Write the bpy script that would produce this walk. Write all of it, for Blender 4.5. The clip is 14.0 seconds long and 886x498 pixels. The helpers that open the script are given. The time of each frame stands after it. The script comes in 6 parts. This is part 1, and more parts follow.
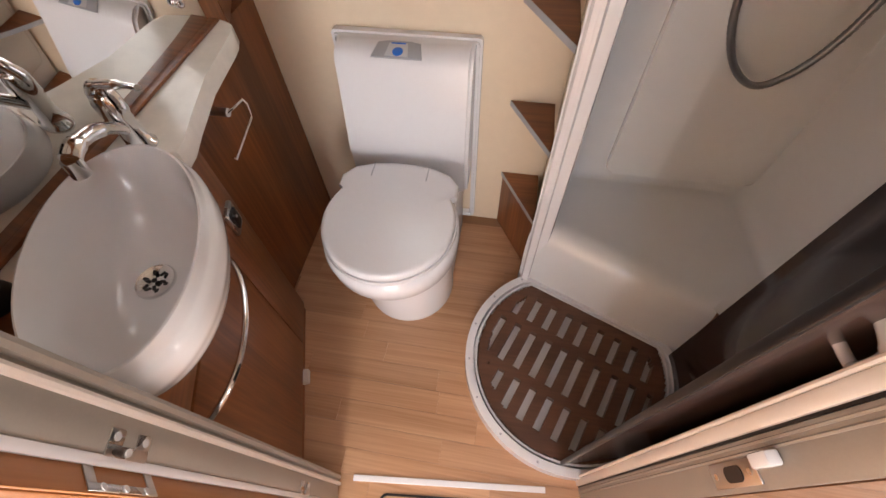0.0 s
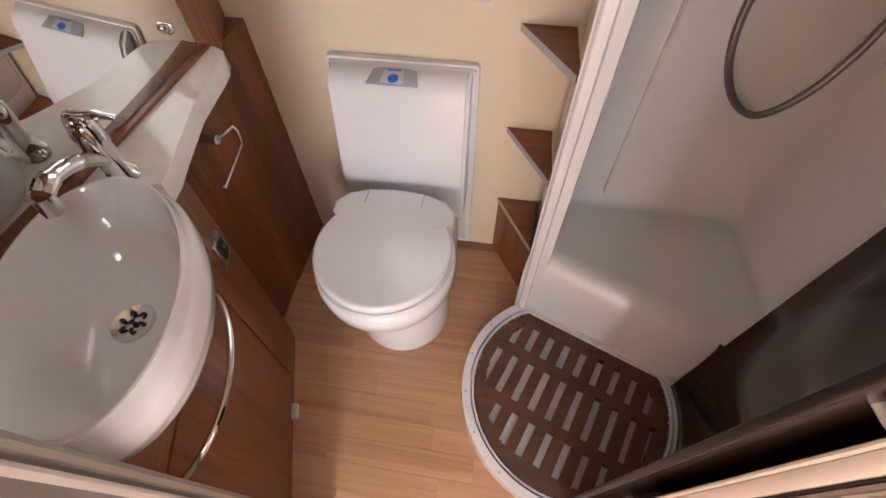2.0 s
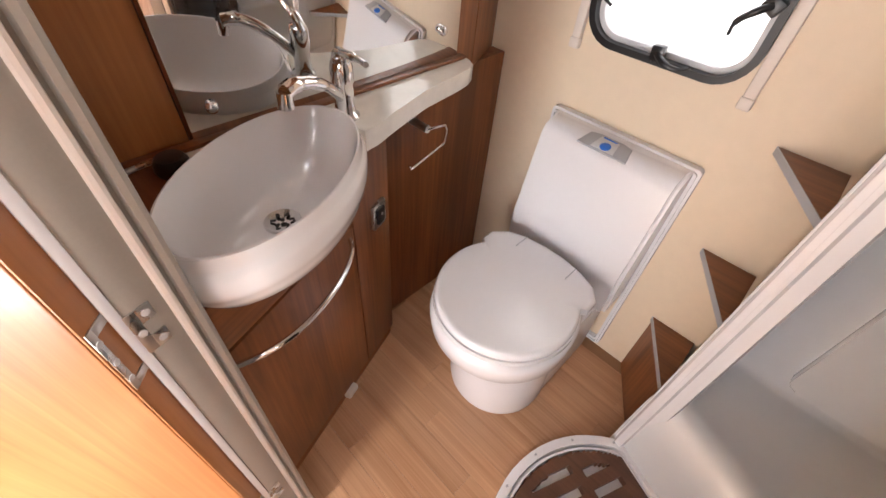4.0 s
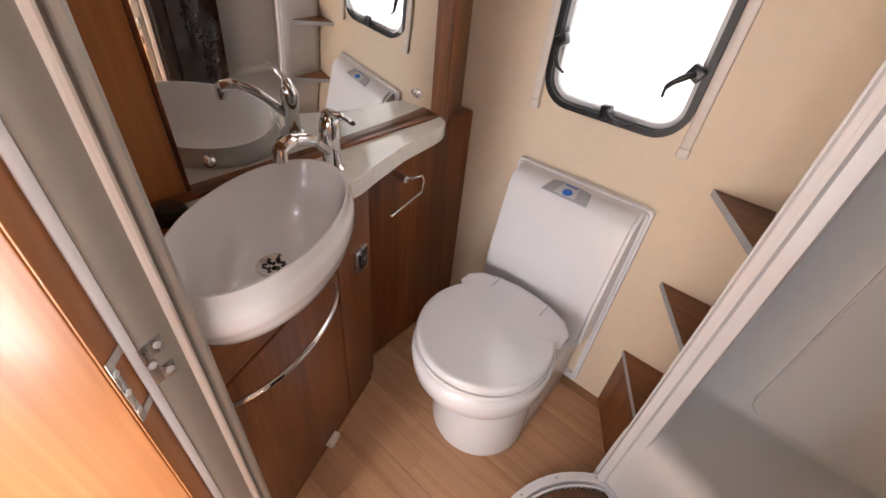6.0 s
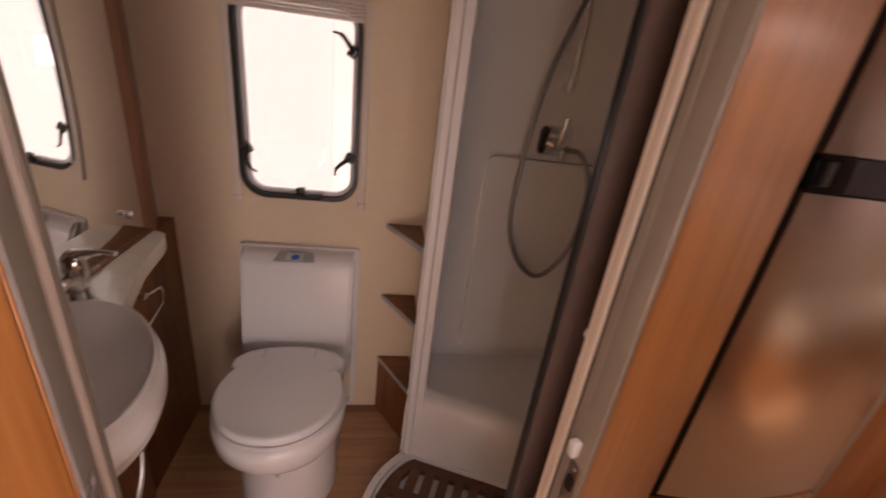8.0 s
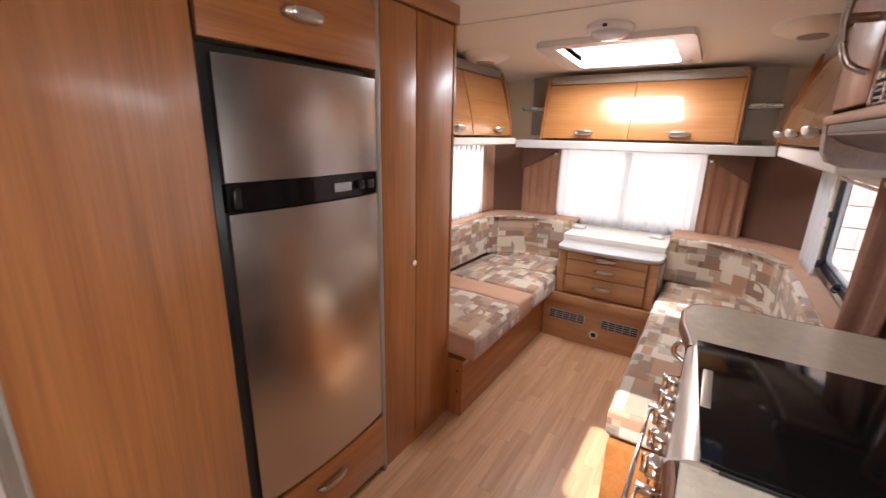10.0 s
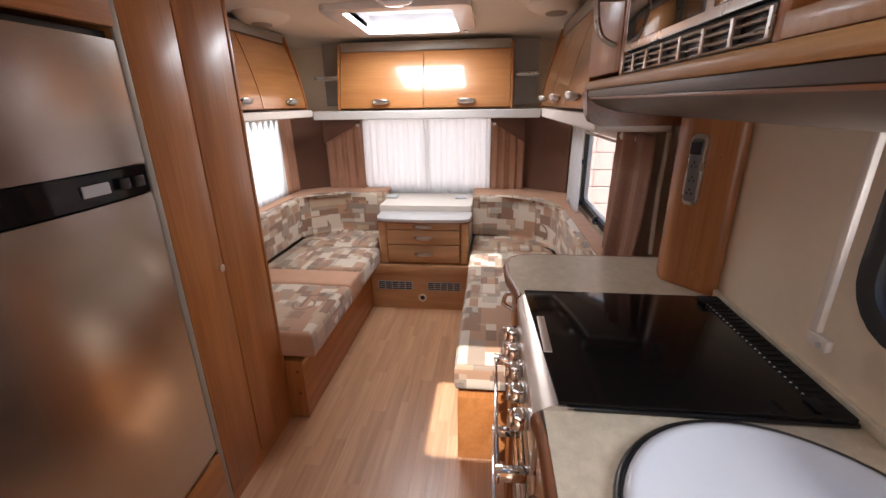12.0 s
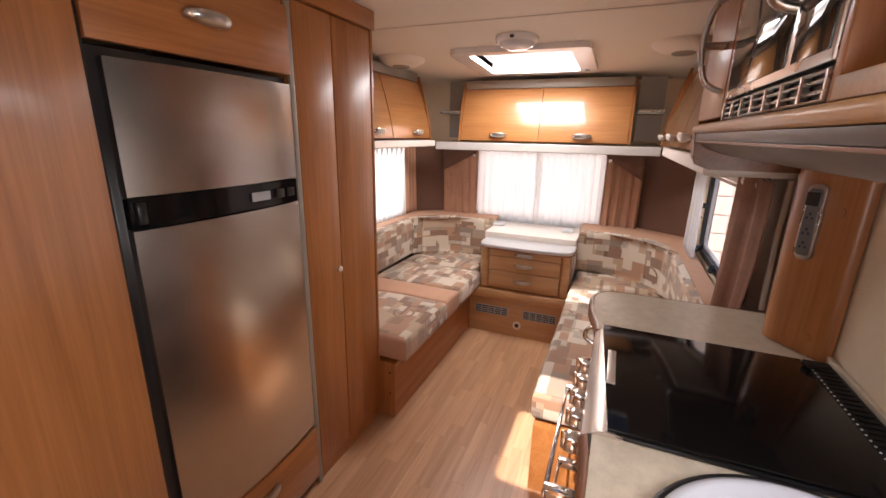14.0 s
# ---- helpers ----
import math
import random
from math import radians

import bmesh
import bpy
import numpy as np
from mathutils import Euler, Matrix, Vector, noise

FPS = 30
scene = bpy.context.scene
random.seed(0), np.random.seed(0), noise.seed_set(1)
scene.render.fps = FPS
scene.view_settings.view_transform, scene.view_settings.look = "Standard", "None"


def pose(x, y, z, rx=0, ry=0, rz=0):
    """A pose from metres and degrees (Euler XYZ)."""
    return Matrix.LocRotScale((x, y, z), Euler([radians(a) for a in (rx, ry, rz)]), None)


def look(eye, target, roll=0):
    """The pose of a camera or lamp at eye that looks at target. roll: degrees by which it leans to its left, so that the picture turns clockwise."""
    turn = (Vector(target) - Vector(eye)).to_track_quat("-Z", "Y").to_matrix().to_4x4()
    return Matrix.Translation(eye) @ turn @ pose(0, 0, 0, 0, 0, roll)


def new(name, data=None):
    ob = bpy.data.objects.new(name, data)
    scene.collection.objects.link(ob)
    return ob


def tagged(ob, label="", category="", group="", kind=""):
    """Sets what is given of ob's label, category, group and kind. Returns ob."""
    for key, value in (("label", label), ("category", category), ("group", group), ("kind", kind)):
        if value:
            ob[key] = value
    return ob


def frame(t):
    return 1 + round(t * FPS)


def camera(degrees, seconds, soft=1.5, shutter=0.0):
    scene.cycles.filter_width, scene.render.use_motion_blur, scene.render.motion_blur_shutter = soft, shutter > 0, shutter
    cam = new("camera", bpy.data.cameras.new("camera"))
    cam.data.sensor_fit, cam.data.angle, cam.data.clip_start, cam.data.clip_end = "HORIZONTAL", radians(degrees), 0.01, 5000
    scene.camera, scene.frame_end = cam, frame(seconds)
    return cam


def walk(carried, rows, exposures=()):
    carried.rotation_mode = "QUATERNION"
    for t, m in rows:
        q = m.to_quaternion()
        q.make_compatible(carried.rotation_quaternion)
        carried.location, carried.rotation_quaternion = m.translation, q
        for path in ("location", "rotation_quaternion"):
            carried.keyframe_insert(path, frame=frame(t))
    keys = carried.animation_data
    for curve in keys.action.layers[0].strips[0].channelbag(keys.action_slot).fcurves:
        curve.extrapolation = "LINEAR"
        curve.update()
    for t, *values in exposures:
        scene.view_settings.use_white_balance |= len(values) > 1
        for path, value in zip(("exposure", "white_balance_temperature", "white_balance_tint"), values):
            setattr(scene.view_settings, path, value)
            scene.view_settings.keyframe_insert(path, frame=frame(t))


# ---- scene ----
cam = camera(93.8, 14.0, soft=1.5, shutter=0.3)
PATH = [
    (0, (0.294, 0.041, 1.314), (0.063, 1.124, -0.352), -2.8),
    (0.5, (0.322, 0.05, 1.326), (0.052, 1.151, -0.321), -3.6),
    (1, (0.311, 0.071, 1.318), (0.05, 1.195, -0.316), -1.3),
    (1.5, (0.274, 0.089, 1.31), (0.034, 1.212, -0.327), -3.4),
    (2, (0.274, 0.081, 1.303), (0.074, 1.242, -0.314), -1.0),
    (2.5, (0.272, 0.087, 1.294), (0.035, 1.217, -0.34), -0.8),
    (3, (0.25, 0.104, 1.264), (-0.165, 1.111, -0.414), -1.2),
    (3.5, (0.268, 0.096, 1.224), (-0.42, 1.151, -0.329), 3.5),
    (4, (0.316, 0.076, 1.238), (-0.607, 1.132, -0.188), 5.5),
    (6.5, (0.345, -0.019, 1.274), (-0.585, 1.336, 0.135), 5.4),
    (7, (0.276, -0.088, 1.293), (-0.305, 1.53, 0.271), 1.8),
    (7.5, (0.246, -0.181, 1.308), (-0.021, 1.562, 0.363), 3.8),
    (8, (0.262, -0.305, 1.364), (0.583, 1.5, 0.565), 7.6),
    (8.5, (0.306, -0.456, 1.427), (1.134, 1.265, 0.834), 6.9),
    (8.7, (0.348, -0.526, 1.425), (1.364, 1.096, 0.845), 5.4),
    (10.8, (0.621, -0.6, 1.435), (2.422, 0.026, 0.829), -0.9),
    (11, (0.631, -0.584, 1.436), (2.463, -0.114, 0.786), -1.6),
    (11.5, (0.612, -0.543, 1.442), (2.484, -0.296, 0.784), -1.5),
    (12, (0.617, -0.52, 1.44), (2.491, -0.298, 0.777), -0.9),
    (12.5, (0.626, -0.537, 1.44), (2.494, -0.254, 0.783), 1.5),
    (13, (0.624, -0.579, 1.451), (2.49, -0.091, 0.923), 0.7),
    (13.5, (0.582, -0.611, 1.449), (2.396, 0.055, 0.931), 2.6),
    (14, (0.525, -0.607, 1.454), (2.305, 0.132, 0.92), 1.1),
]
walk(cam, [(t, look(eye, target, roll)) for t, eye, target, roll in PATH],
     exposures=[(0.0, 2.08, 6750, 14), (3.0, 2.08, 6700, 14), (4.0, 2.35, 6700, 14), (6.5, 1.75, 6650, 14), (7.0, 1.2, 6950, 17), (7.5, 0.8, 7400, 22), (8.0, 0.78, 8100, 32), (8.5, 1.1, 7800, 24), (8.7, 1.2, 7400, 21), (10.8, 1.2, 6200, 11), (11.5, 0.95, 6200, 11), (12.5, 0.8, 6250, 12), (14.0, 1.05, 6700, 16)])

# ---- light ----
world = bpy.data.worlds.new("sky")
scene.world = world
world.use_nodes = True
wn = world.node_tree.nodes
sky = wn.new("ShaderNodeTexSky")
sky.sky_type = "NISHITA"
sky.sun_disc = False
SUN_FROM = Vector((-0.78, 0.03, 1.0)).normalized()
sky.sun_elevation = math.asin(SUN_FROM.z)
sky.sun_rotation = math.atan2(SUN_FROM.x, SUN_FROM.y)
world.node_tree.links.new(sky.outputs[0], wn["Background"].inputs[0])
wn["Background"].inputs[1].default_value = 0.12
sun = new("sun", bpy.data.lights.new("sun", "SUN"))
sun.data.energy, sun.data.angle, sun.data.color = 5.0, radians(0.6), (1.0, 0.95, 0.88)
sun.matrix_basis = look((0, 0, 5), Vector((0, 0, 5)) - SUN_FROM)


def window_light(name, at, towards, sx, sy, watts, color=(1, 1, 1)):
    """An area lamp at an opening, in place of the sky behind it, or an added fill."""
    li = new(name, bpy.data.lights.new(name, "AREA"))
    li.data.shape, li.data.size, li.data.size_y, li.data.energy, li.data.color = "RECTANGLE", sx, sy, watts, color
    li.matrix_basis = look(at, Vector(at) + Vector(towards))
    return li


window_light("daylight_front", (4.06, 0.0, 1.07), (-1, 0, -0.05), 1.0, 0.52, 1.6)
window_light("daylight_offside", (3.30, 1.055, 1.105), (0, -1, -0.1), 0.6, 0.56, 1.9)
window_light("daylight_washroom", (0.005, 1.03, 1.20), (0, -1, -0.1), 0.34, 0.52, 0.06)
window_light("daylight_rooflight", (3.20, -0.03, 1.93), (0, 0, -1), 0.48, 0.52, 10.5)
# added fill above the invented rear vent, brightens floor, fridge and worktop
window_light("fill_rear_vent", (0.73, -0.38, 2.2), (0, 0, -1), 0.52, 0.34, 2.9)
# added fill inside the unseen entrance, turned to brighten the washroom door leaf
window_light("leaf_fill", (0.22, -1.0, 0.62), (-1, 0.35, 0.05), 0.30, 0.9, 8.5)
# added fill from behind the camera, at an invented rear opening
window_light("rear_fill", (-0.74, -0.55, 1.1), (1, 0, -0.3), 0.5, 0.5, 2.6)
window_light("daylight_kitchen", (0.90, -1.105, 1.23), (0.0, 1, 0.5), 0.5, 0.28, 2.4)

# ---- materials ----
def mat(name, color, rough=0.5, metal=0.0, vary=0.06, scale=8.0, bump=0.0, bscale=200.0, spec=0.5, stretch=(1, 1, 1), coat=0.0):
    """A plain surface with uneven colour at two scales and a fine relief."""
    m = bpy.data.materials.new(name)
    m.use_nodes = True
    n, l = m.node_tree.nodes, m.node_tree.links
    b = n["Principled BSDF"]
    b.inputs["Roughness"].default_value, b.inputs["Metallic"].default_value = rough, metal
    b.inputs["Specular IOR Level"].default_value = spec
    b.inputs["Coat Weight"].default_value, b.inputs["Coat Roughness"].default_value = coat, 0.08
    tc = n.new("ShaderNodeTexCoord")
    mp = n.new("ShaderNodeMapping")
    mp.inputs["Scale"].default_value = stretch
    l.new(tc.outputs["Object"], mp.inputs["Vector"])
    big, fine = n.new("ShaderNodeTexNoise"), n.new("ShaderNodeTexNoise")
    big.inputs["Scale"].default_value, fine.inputs["Scale"].default_value = scale, scale * 14
    big.inputs["Detail"].default_value = 4
    for q in (big, fine):
        l.new(mp.outputs[0], q.inputs["Vector"])
    mix = n.new("ShaderNodeMix")
    mix.data_type = "FLOAT"
    mix.inputs[0].default_value = 0.35
    l.new(big.outputs["Fac"], mix.inputs[2])
    l.new(fine.outputs["Fac"], mix.inputs[3])
    ramp = n.new("ShaderNodeValToRGB")
    ramp.color_ramp.elements[0].position, ramp.color_ramp.elements[1].position = 0.3, 0.7
    ramp.color_ramp.elements[0].color = (*[c * (1 - vary) for c in color], 1)
    ramp.color_ramp.elements[1].color = (*[min(1, c * (1 + vary)) for c in color], 1)
    l.new(mix.outputs[0], ramp.inputs[0])
    l.new(ramp.outputs[0], b.inputs["Base Color"])
    rr = n.new("ShaderNodeMapRange")
    rr.inputs["To Min"].default_value, rr.inputs["To Max"].default_value = max(0.02, rough * 0.8), min(1, rough * 1.2)
    l.new(big.outputs["Fac"], rr.inputs["Value"])
    l.new(rr.outputs[0], b.inputs["Roughness"])
    if bump:
        bn, bp = n.new("ShaderNodeTexNoise"), n.new("ShaderNodeBump")
        bn.inputs["Scale"].default_value = bscale
        l.new(mp.outputs[0], bn.inputs["Vector"])
        bp.inputs["Strength"].default_value, bp.inputs["Distance"].default_value = bump, 0.002
        l.new(bn.outputs["Fac"], bp.inputs["Height"])
        l.new(bp.outputs[0], b.inputs["Normal"])
    return m


def wood(name, dark, light, axis="z", rough=0.40, coat=0.16, tight=1.0, per_piece=0.0):
    """Wood foil: long grain along one axis, with fine dark pores and broad streaks."""
    m = bpy.data.materials.new(name)
    m.use_nodes = True
    n, l = m.node_tree.nodes, m.node_tree.links
    b = n["Principled BSDF"]
    b.inputs["Roughness"].default_value = rough
    b.inputs["Coat Weight"].default_value, b.inputs["Coat Roughness"].default_value = coat, 0.15
    tc, mp, mp2 = n.new("ShaderNodeTexCoord"), n.new("ShaderNodeMapping"), n.new("ShaderNodeMapping")
    k = {"x": 0, "y": 1, "z": 2}[axis]
    s1, s2 = [9 * tight] * 3, [120 * tight] * 3
    s1[k], s2[k] = 0.7, 4.0
    mp.inputs["Scale"].default_value, mp2.inputs["Scale"].default_value = s1, s2
    add = n.new("ShaderNodeVectorMath")
    oi = n.new("ShaderNodeObjectInfo")
    sc = n.new("ShaderNodeMath")
    sc.operation, sc.inputs[1].default_value = "MULTIPLY", 17.0
    l.new(oi.outputs["Random"], sc.inputs[0])
    l.new(tc.outputs["Object"], add.inputs[0])
    l.new(sc.outputs[0], add.inputs[1])
    l.new(add.outputs[0], mp.inputs["Vector"])
    l.new(add.outputs[0], mp2.inputs["Vector"])
    a, f = n.new("ShaderNodeTexNoise"), n.new("ShaderNodeTexNoise")
    a.inputs["Scale"].default_value, a.inputs["Detail"].default_value, a.inputs["Distortion"].default_value = 1.3, 5, 0.9
    f.inputs["Scale"].default_value, f.inputs["Detail"].default_value = 1.0, 3
    l.new(mp.outputs[0], a.inputs["Vector"])
    l.new(mp2.outputs[0], f.inputs["Vector"])
    mix = n.new("ShaderNodeMix")
    mix.data_type = "FLOAT"
    mix.inputs[0].default_value = 0.38
    l.new(a.outputs["Fac"], mix.inputs[2])
    l.new(f.outputs["Fac"], mix.inputs[3])
    ramp = n.new("ShaderNodeValToRGB")
    ramp.color_ramp.elements[0].position, ramp.color_ramp.elements[1].position = 0.36, 0.64
    ramp.color_ramp.elements[0].color, ramp.color_ramp.elements[1].color = (*dark, 1), (*light, 1)
    l.new(mix.outputs[0], ramp.inputs[0])
    out = ramp.outputs[0]
    if per_piece:
        hsv, mr = n.new("ShaderNodeHueSaturation"), n.new("ShaderNodeMapRange")
        mr.inputs["To Min"].default_value, mr.inputs["To Max"].default_value = 1 - per_piece, 1 + per_piece
        l.new(oi.outputs["Random"], mr.inputs["Value"])
        l.new(mr.outputs[0], hsv.inputs["Value"])
        l.new(out, hsv.inputs["Color"])
        out = hsv.outputs[0]
    l.new(out, b.inputs["Base Color"])
    bp = n.new("ShaderNodeBump")
    bp.inputs["Strength"].default_value, bp.inputs["Distance"].default_value = 0.12, 0.001
    l.new(f.outputs["Fac"], bp.inputs["Height"])
    l.new(bp.outputs[0], b.inputs["Normal"])
    return m


def glass(name, color=(1, 1, 1), rough=0.0, through_share=0.9):
    m = bpy.data.materials.new(name)
    m.use_nodes = True
    n, l = m.node_tree.nodes, m.node_tree.links
    n.remove(n["Principled BSDF"])
    t, g, x = n.new("ShaderNodeBsdfTransparent"), n.new("ShaderNodeBsdfGlossy"), n.new("ShaderNodeMixShader")
    t.inputs[0].default_value = (*color, 1)
    g.inputs["Roughness"].default_value = max(0.02, rough)
    x.inputs[0].default_value = 1 - through_share
    l.new(t.outputs[0], x.inputs[1])
    l.new(g.outputs[0], x.inputs[2])
    l.new(x.outputs[0], n["Material Output"].inputs[0])
    return m


def sheer_cloth(name, color, open_share):
    """Thin cloth that lets light through."""
    m = bpy.data.materials.new(name)
    m.use_nodes = True
    n, l = m.node_tree.nodes, m.node_tree.links
    n.remove(n["Principled BSDF"])
    d, tl, tr = n.new("ShaderNodeBsdfDiffuse"), n.new("ShaderNodeBsdfTranslucent"), n.new("ShaderNodeBsdfTransparent")
    d.inputs[0].default_value = tl.inputs[0].default_value = (*color, 1)
    a, b = n.new("ShaderNodeMixShader"), n.new("ShaderNodeMixShader")
    a.inputs[0].default_value = 0.6
    w = n.new("ShaderNodeTexWave")
    w.inputs["Scale"].default_value = 60
    mr = n.new("ShaderNodeMapRange")
    mr.inputs["To Min"].default_value, mr.inputs["To Max"].default_value = open_share * 0.7, open_share * 1.3
    l.new(w.outputs["Fac"], mr.inputs["Value"])
    l.new(mr.outputs[0], b.inputs[0])
    l.new(d.outputs[0], a.inputs[1])
    l.new(tl.outputs[0], a.inputs[2])
    l.new(a.outputs[0], b.inputs[1])
    l.new(tr.outputs[0], b.inputs[2])
    l.new(b.outputs[0], n["Material Output"].inputs[0])
    return m


def glow(name, color, strength):
    m = bpy.data.materials.new(name)
    m.use_nodes = True
    n, l = m.node_tree.nodes, m.node_tree.links
    n.remove(n["Principled BSDF"])
    e = n.new("ShaderNodeEmission")
    e.inputs[0].default_value, e.inputs[1].default_value = (*color, 1), strength
    l.new(e.outputs[0], n["Material Output"].inputs[0])
    return m


def patchwork(name):
    """Upholstery of overlapping woven blocks in cream, sand and brown, with a few drawn rings."""
    m = bpy.data.materials.new(name)
    m.use_nodes = True
    n, l = m.node_tree.nodes, m.node_tree.links
    b = n["Principled BSDF"]
    b.inputs["Roughness"].default_value = 0.9
    b.inputs["Sheen Weight"].default_value = 0.3
    tc = n.new("ShaderNodeTexCoord")

    def blocks(w, h, off, stops, seedshift):
        mp = n.new("ShaderNodeMapping")
        mp.inputs["Location"].default_value = (seedshift, seedshift * 0.7, 0)
        l.new(tc.outputs["UV"], mp.inputs["Vector"])
        br = n.new("ShaderNodeTexBrick")
        br.offset, br.squash, br.squash_frequency = off, 0.7, 3
        br.inputs["Scale"].default_value = 1.0
        br.inputs["Brick Width"].default_value, br.inputs["Row Height"].default_value = w, h
        br.inputs["Mortar Size"].default_value, br.inputs["Bias"].default_value = 0.0, 0.0
        br.inputs["Color1"].default_value, br.inputs["Color2"].default_value = (0, 0, 0, 1), (1, 1, 1, 1)
        l.new(mp.outputs[0], br.inputs["Vector"])
        rp = n.new("ShaderNodeValToRGB")
        rp.color_ramp.interpolation = "CONSTANT"
        while len(rp.color_ramp.elements) < len(stops):
            rp.color_ramp.elements.new(0.5)
        for i, (p, c) in enumerate(stops):
            rp.color_ramp.elements[i].position, rp.color_ramp.elements[i].color = p, (*c, 1)
        l.new(br.outputs["Color"], rp.inputs[0])
        return br, rp

    cream, sand, tan, brown, grey = (0.66, 0.55, 0.43), (0.50, 0.35, 0.23), (0.44, 0.245, 0.145), (0.27, 0.15, 0.095), (0.36, 0.265, 0.195)
    _, low = blocks(0.25, 0.15, 0.37, [(0, sand), (0.2, tan), (0.38, cream), (0.52, grey), (0.66, brown), (0.76, tan), (0.88, sand)], 0.31)
    _, top = blocks(0.15, 0.085, 0.61, [(0, cream), (0.28, brown), (0.4, tan), (0.58, grey), (0.72, cream), (0.86, sand)], 1.73)
    _, small = blocks(0.115, 0.052, 0.29, [(0, grey), (0.2, cream), (0.42, tan), (0.6, sand), (0.8, brown)], 4.37)

    def over(base, patch, choose, limit):
        """Lays patches over a ground wherever the choosing blocks run high."""
        gt, mx = n.new("ShaderNodeMath"), n.new("ShaderNodeMix")
        gt.operation, gt.inputs[1].default_value = "GREATER_THAN", limit
        l.new(choose.outputs["Color"], gt.inputs[0])
        mx.data_type = "RGBA"
        l.new(gt.outputs[0], mx.inputs[0])
        l.new(base, mx.inputs[6])
        l.new(patch, mx.inputs[7])
        return mx

    mx = over(low.outputs[0], top.outputs[0], blocks(0.19, 0.105, 0.43, [(0, cream)], 2.91)[0], 0.50)
    mx = over(mx.outputs[2], small.outputs[0], blocks(0.16, 0.12, 0.57, [(0, cream)], 6.13)[0], 0.70)
    # a few blocks are hatched with fine dark lines
    wave, dark = n.new("ShaderNodeTexWave"), n.new("ShaderNodeMix")
    wave.inputs["Scale"].default_value = 55
    l.new(tc.outputs["UV"], wave.inputs["Vector"])
    dark.data_type, dark.blend_type = "RGBA", "MULTIPLY"
    dark.inputs[0].default_value = 0.55
    l.new(mx.outputs[2], dark.inputs[6])
    l.new(wave.outputs["Color"], dark.inputs[7])
    mx = over(mx.outputs[2], dark.outputs[2], blocks(0.14, 0.095, 0.47, [(0, cream)], 8.71)[0], 0.80)
    # thin rings
    vo = n.new("ShaderNodeTexVoronoi")
    vo.inputs["Scale"].default_value = 4.0
    l.new(tc.outputs["UV"], vo.inputs["Vector"])
    ring = n.new("ShaderNodeMath")
    ring.operation = "COMPARE"
    ring.inputs[1].default_value, ring.inputs[2].default_value = 0.27, 0.028
    l.new(vo.outputs["Distance"], ring.inputs[0])
    cut, both, far = n.new("ShaderNodeMath"), n.new("ShaderNodeMath"), n.new("ShaderNodeTexNoise")
    far.inputs["Scale"].default_value = 5.0
    l.new(tc.outputs["UV"], far.inputs["Vector"])
    cut.operation, cut.inputs[1].default_value = "GREATER_THAN", 0.52
    l.new(far.outputs["Fac"], cut.inputs[0])
    both.operation = "MULTIPLY"
    l.new(ring.outputs[0], both.inputs[0])
    l.new(cut.outputs[0], both.inputs[1])
    mr = n.new("ShaderNodeMix")
    mr.data_type = "RGBA"
    mr.inputs[7].default_value = (*brown, 1)
    l.new(both.outputs[0], mr.inputs[0])
    l.new(mx.outputs[2], mr.inputs[6])
    no = n.new("ShaderNodeTexNoise")
    no.inputs["Scale"].default_value = 420
    l.new(tc.outputs["UV"], no.inputs["Vector"])
    mul = n.new("ShaderNodeMix")
    mul.data_type, mul.blend_type = "RGBA", "MULTIPLY"
    mul.inputs[0].default_value = 0.35
    l.new(mr.outputs[2], mul.inputs[6])
    l.new(no.outputs["Color"], mul.inputs[7])
    l.new(mul.outputs[2], b.inputs["Base Color"])
    bp = n.new("ShaderNodeBump")
    bp.inputs["Strength"].default_value, bp.inputs["Distance"].default_value = 0.3, 0.002
    l.new(no.outputs["Fac"], bp.inputs["Height"])
    l.new(bp.outputs[0], b.inputs["Normal"])
    return m


OAK_Z = wood("honey_foil_upright", (0.275, 0.096, 0.024), (0.425, 0.168, 0.051), "z")
OAK_X = wood("honey_foil_along", (0.275, 0.096, 0.024), (0.425, 0.168, 0.051), "x")
OAK_Y = wood("honey_foil_across", (0.275, 0.096, 0.024), (0.425, 0.168, 0.051), "y")
PALE_Y = wood("pale_oak_foil", (0.40, 0.21, 0.090), (0.55, 0.32, 0.155), "y")
LIP_X = wood("pale_oak_lip", (0.44, 0.225, 0.080), (0.58, 0.325, 0.135), "x", 0.42, 0.1)
RED_Z = wood("pearwood_foil_upright", (0.125, 0.038, 0.011), (0.27, 0.092, 0.028), "z")
RED_X = wood("pearwood_foil_along", (0.125, 0.038, 0.011), (0.27, 0.092, 0.028), "x")
FLOORING = wood("strip_floor", (0.39, 0.198, 0.098), (0.55, 0.318, 0.182), "x", 0.36, 0.1, 1.6, 0.08)
FLOOR_BED = mat("floor_bed", (0.30, 0.16, 0.08), 0.6)
DUCKBOARD = wood("dark_duckboard", (0.080, 0.030, 0.014), (0.145, 0.060, 0.030), "x", 0.45, 0.1)
WALLPAPER = mat("cream_vinyl_wall", (0.75, 0.615, 0.455), 0.55, vary=0.04, scale=3, bump=0.15, bscale=500)
CEILING = mat("ceiling_board", (0.78, 0.72, 0.63), 0.6, vary=0.02, scale=3, bump=0.1, bscale=400)
WHITE_PLASTIC = mat("white_plastic", (0.78, 0.77, 0.78), 0.25, vary=0.015, scale=5, coat=0.4)
SHOWER_WHITE = mat("shower_lining", (0.74, 0.74, 0.74), 0.13, vary=0.02, scale=2, coat=0.6)
CERAMIC = mat("white_ceramic", (0.80, 0.78, 0.77), 0.12, vary=0.015, scale=4, coat=0.6)
OFFWHITE = mat("ivory_plastic", (0.70, 0.62, 0.55), 0.4, vary=0.03, scale=9)
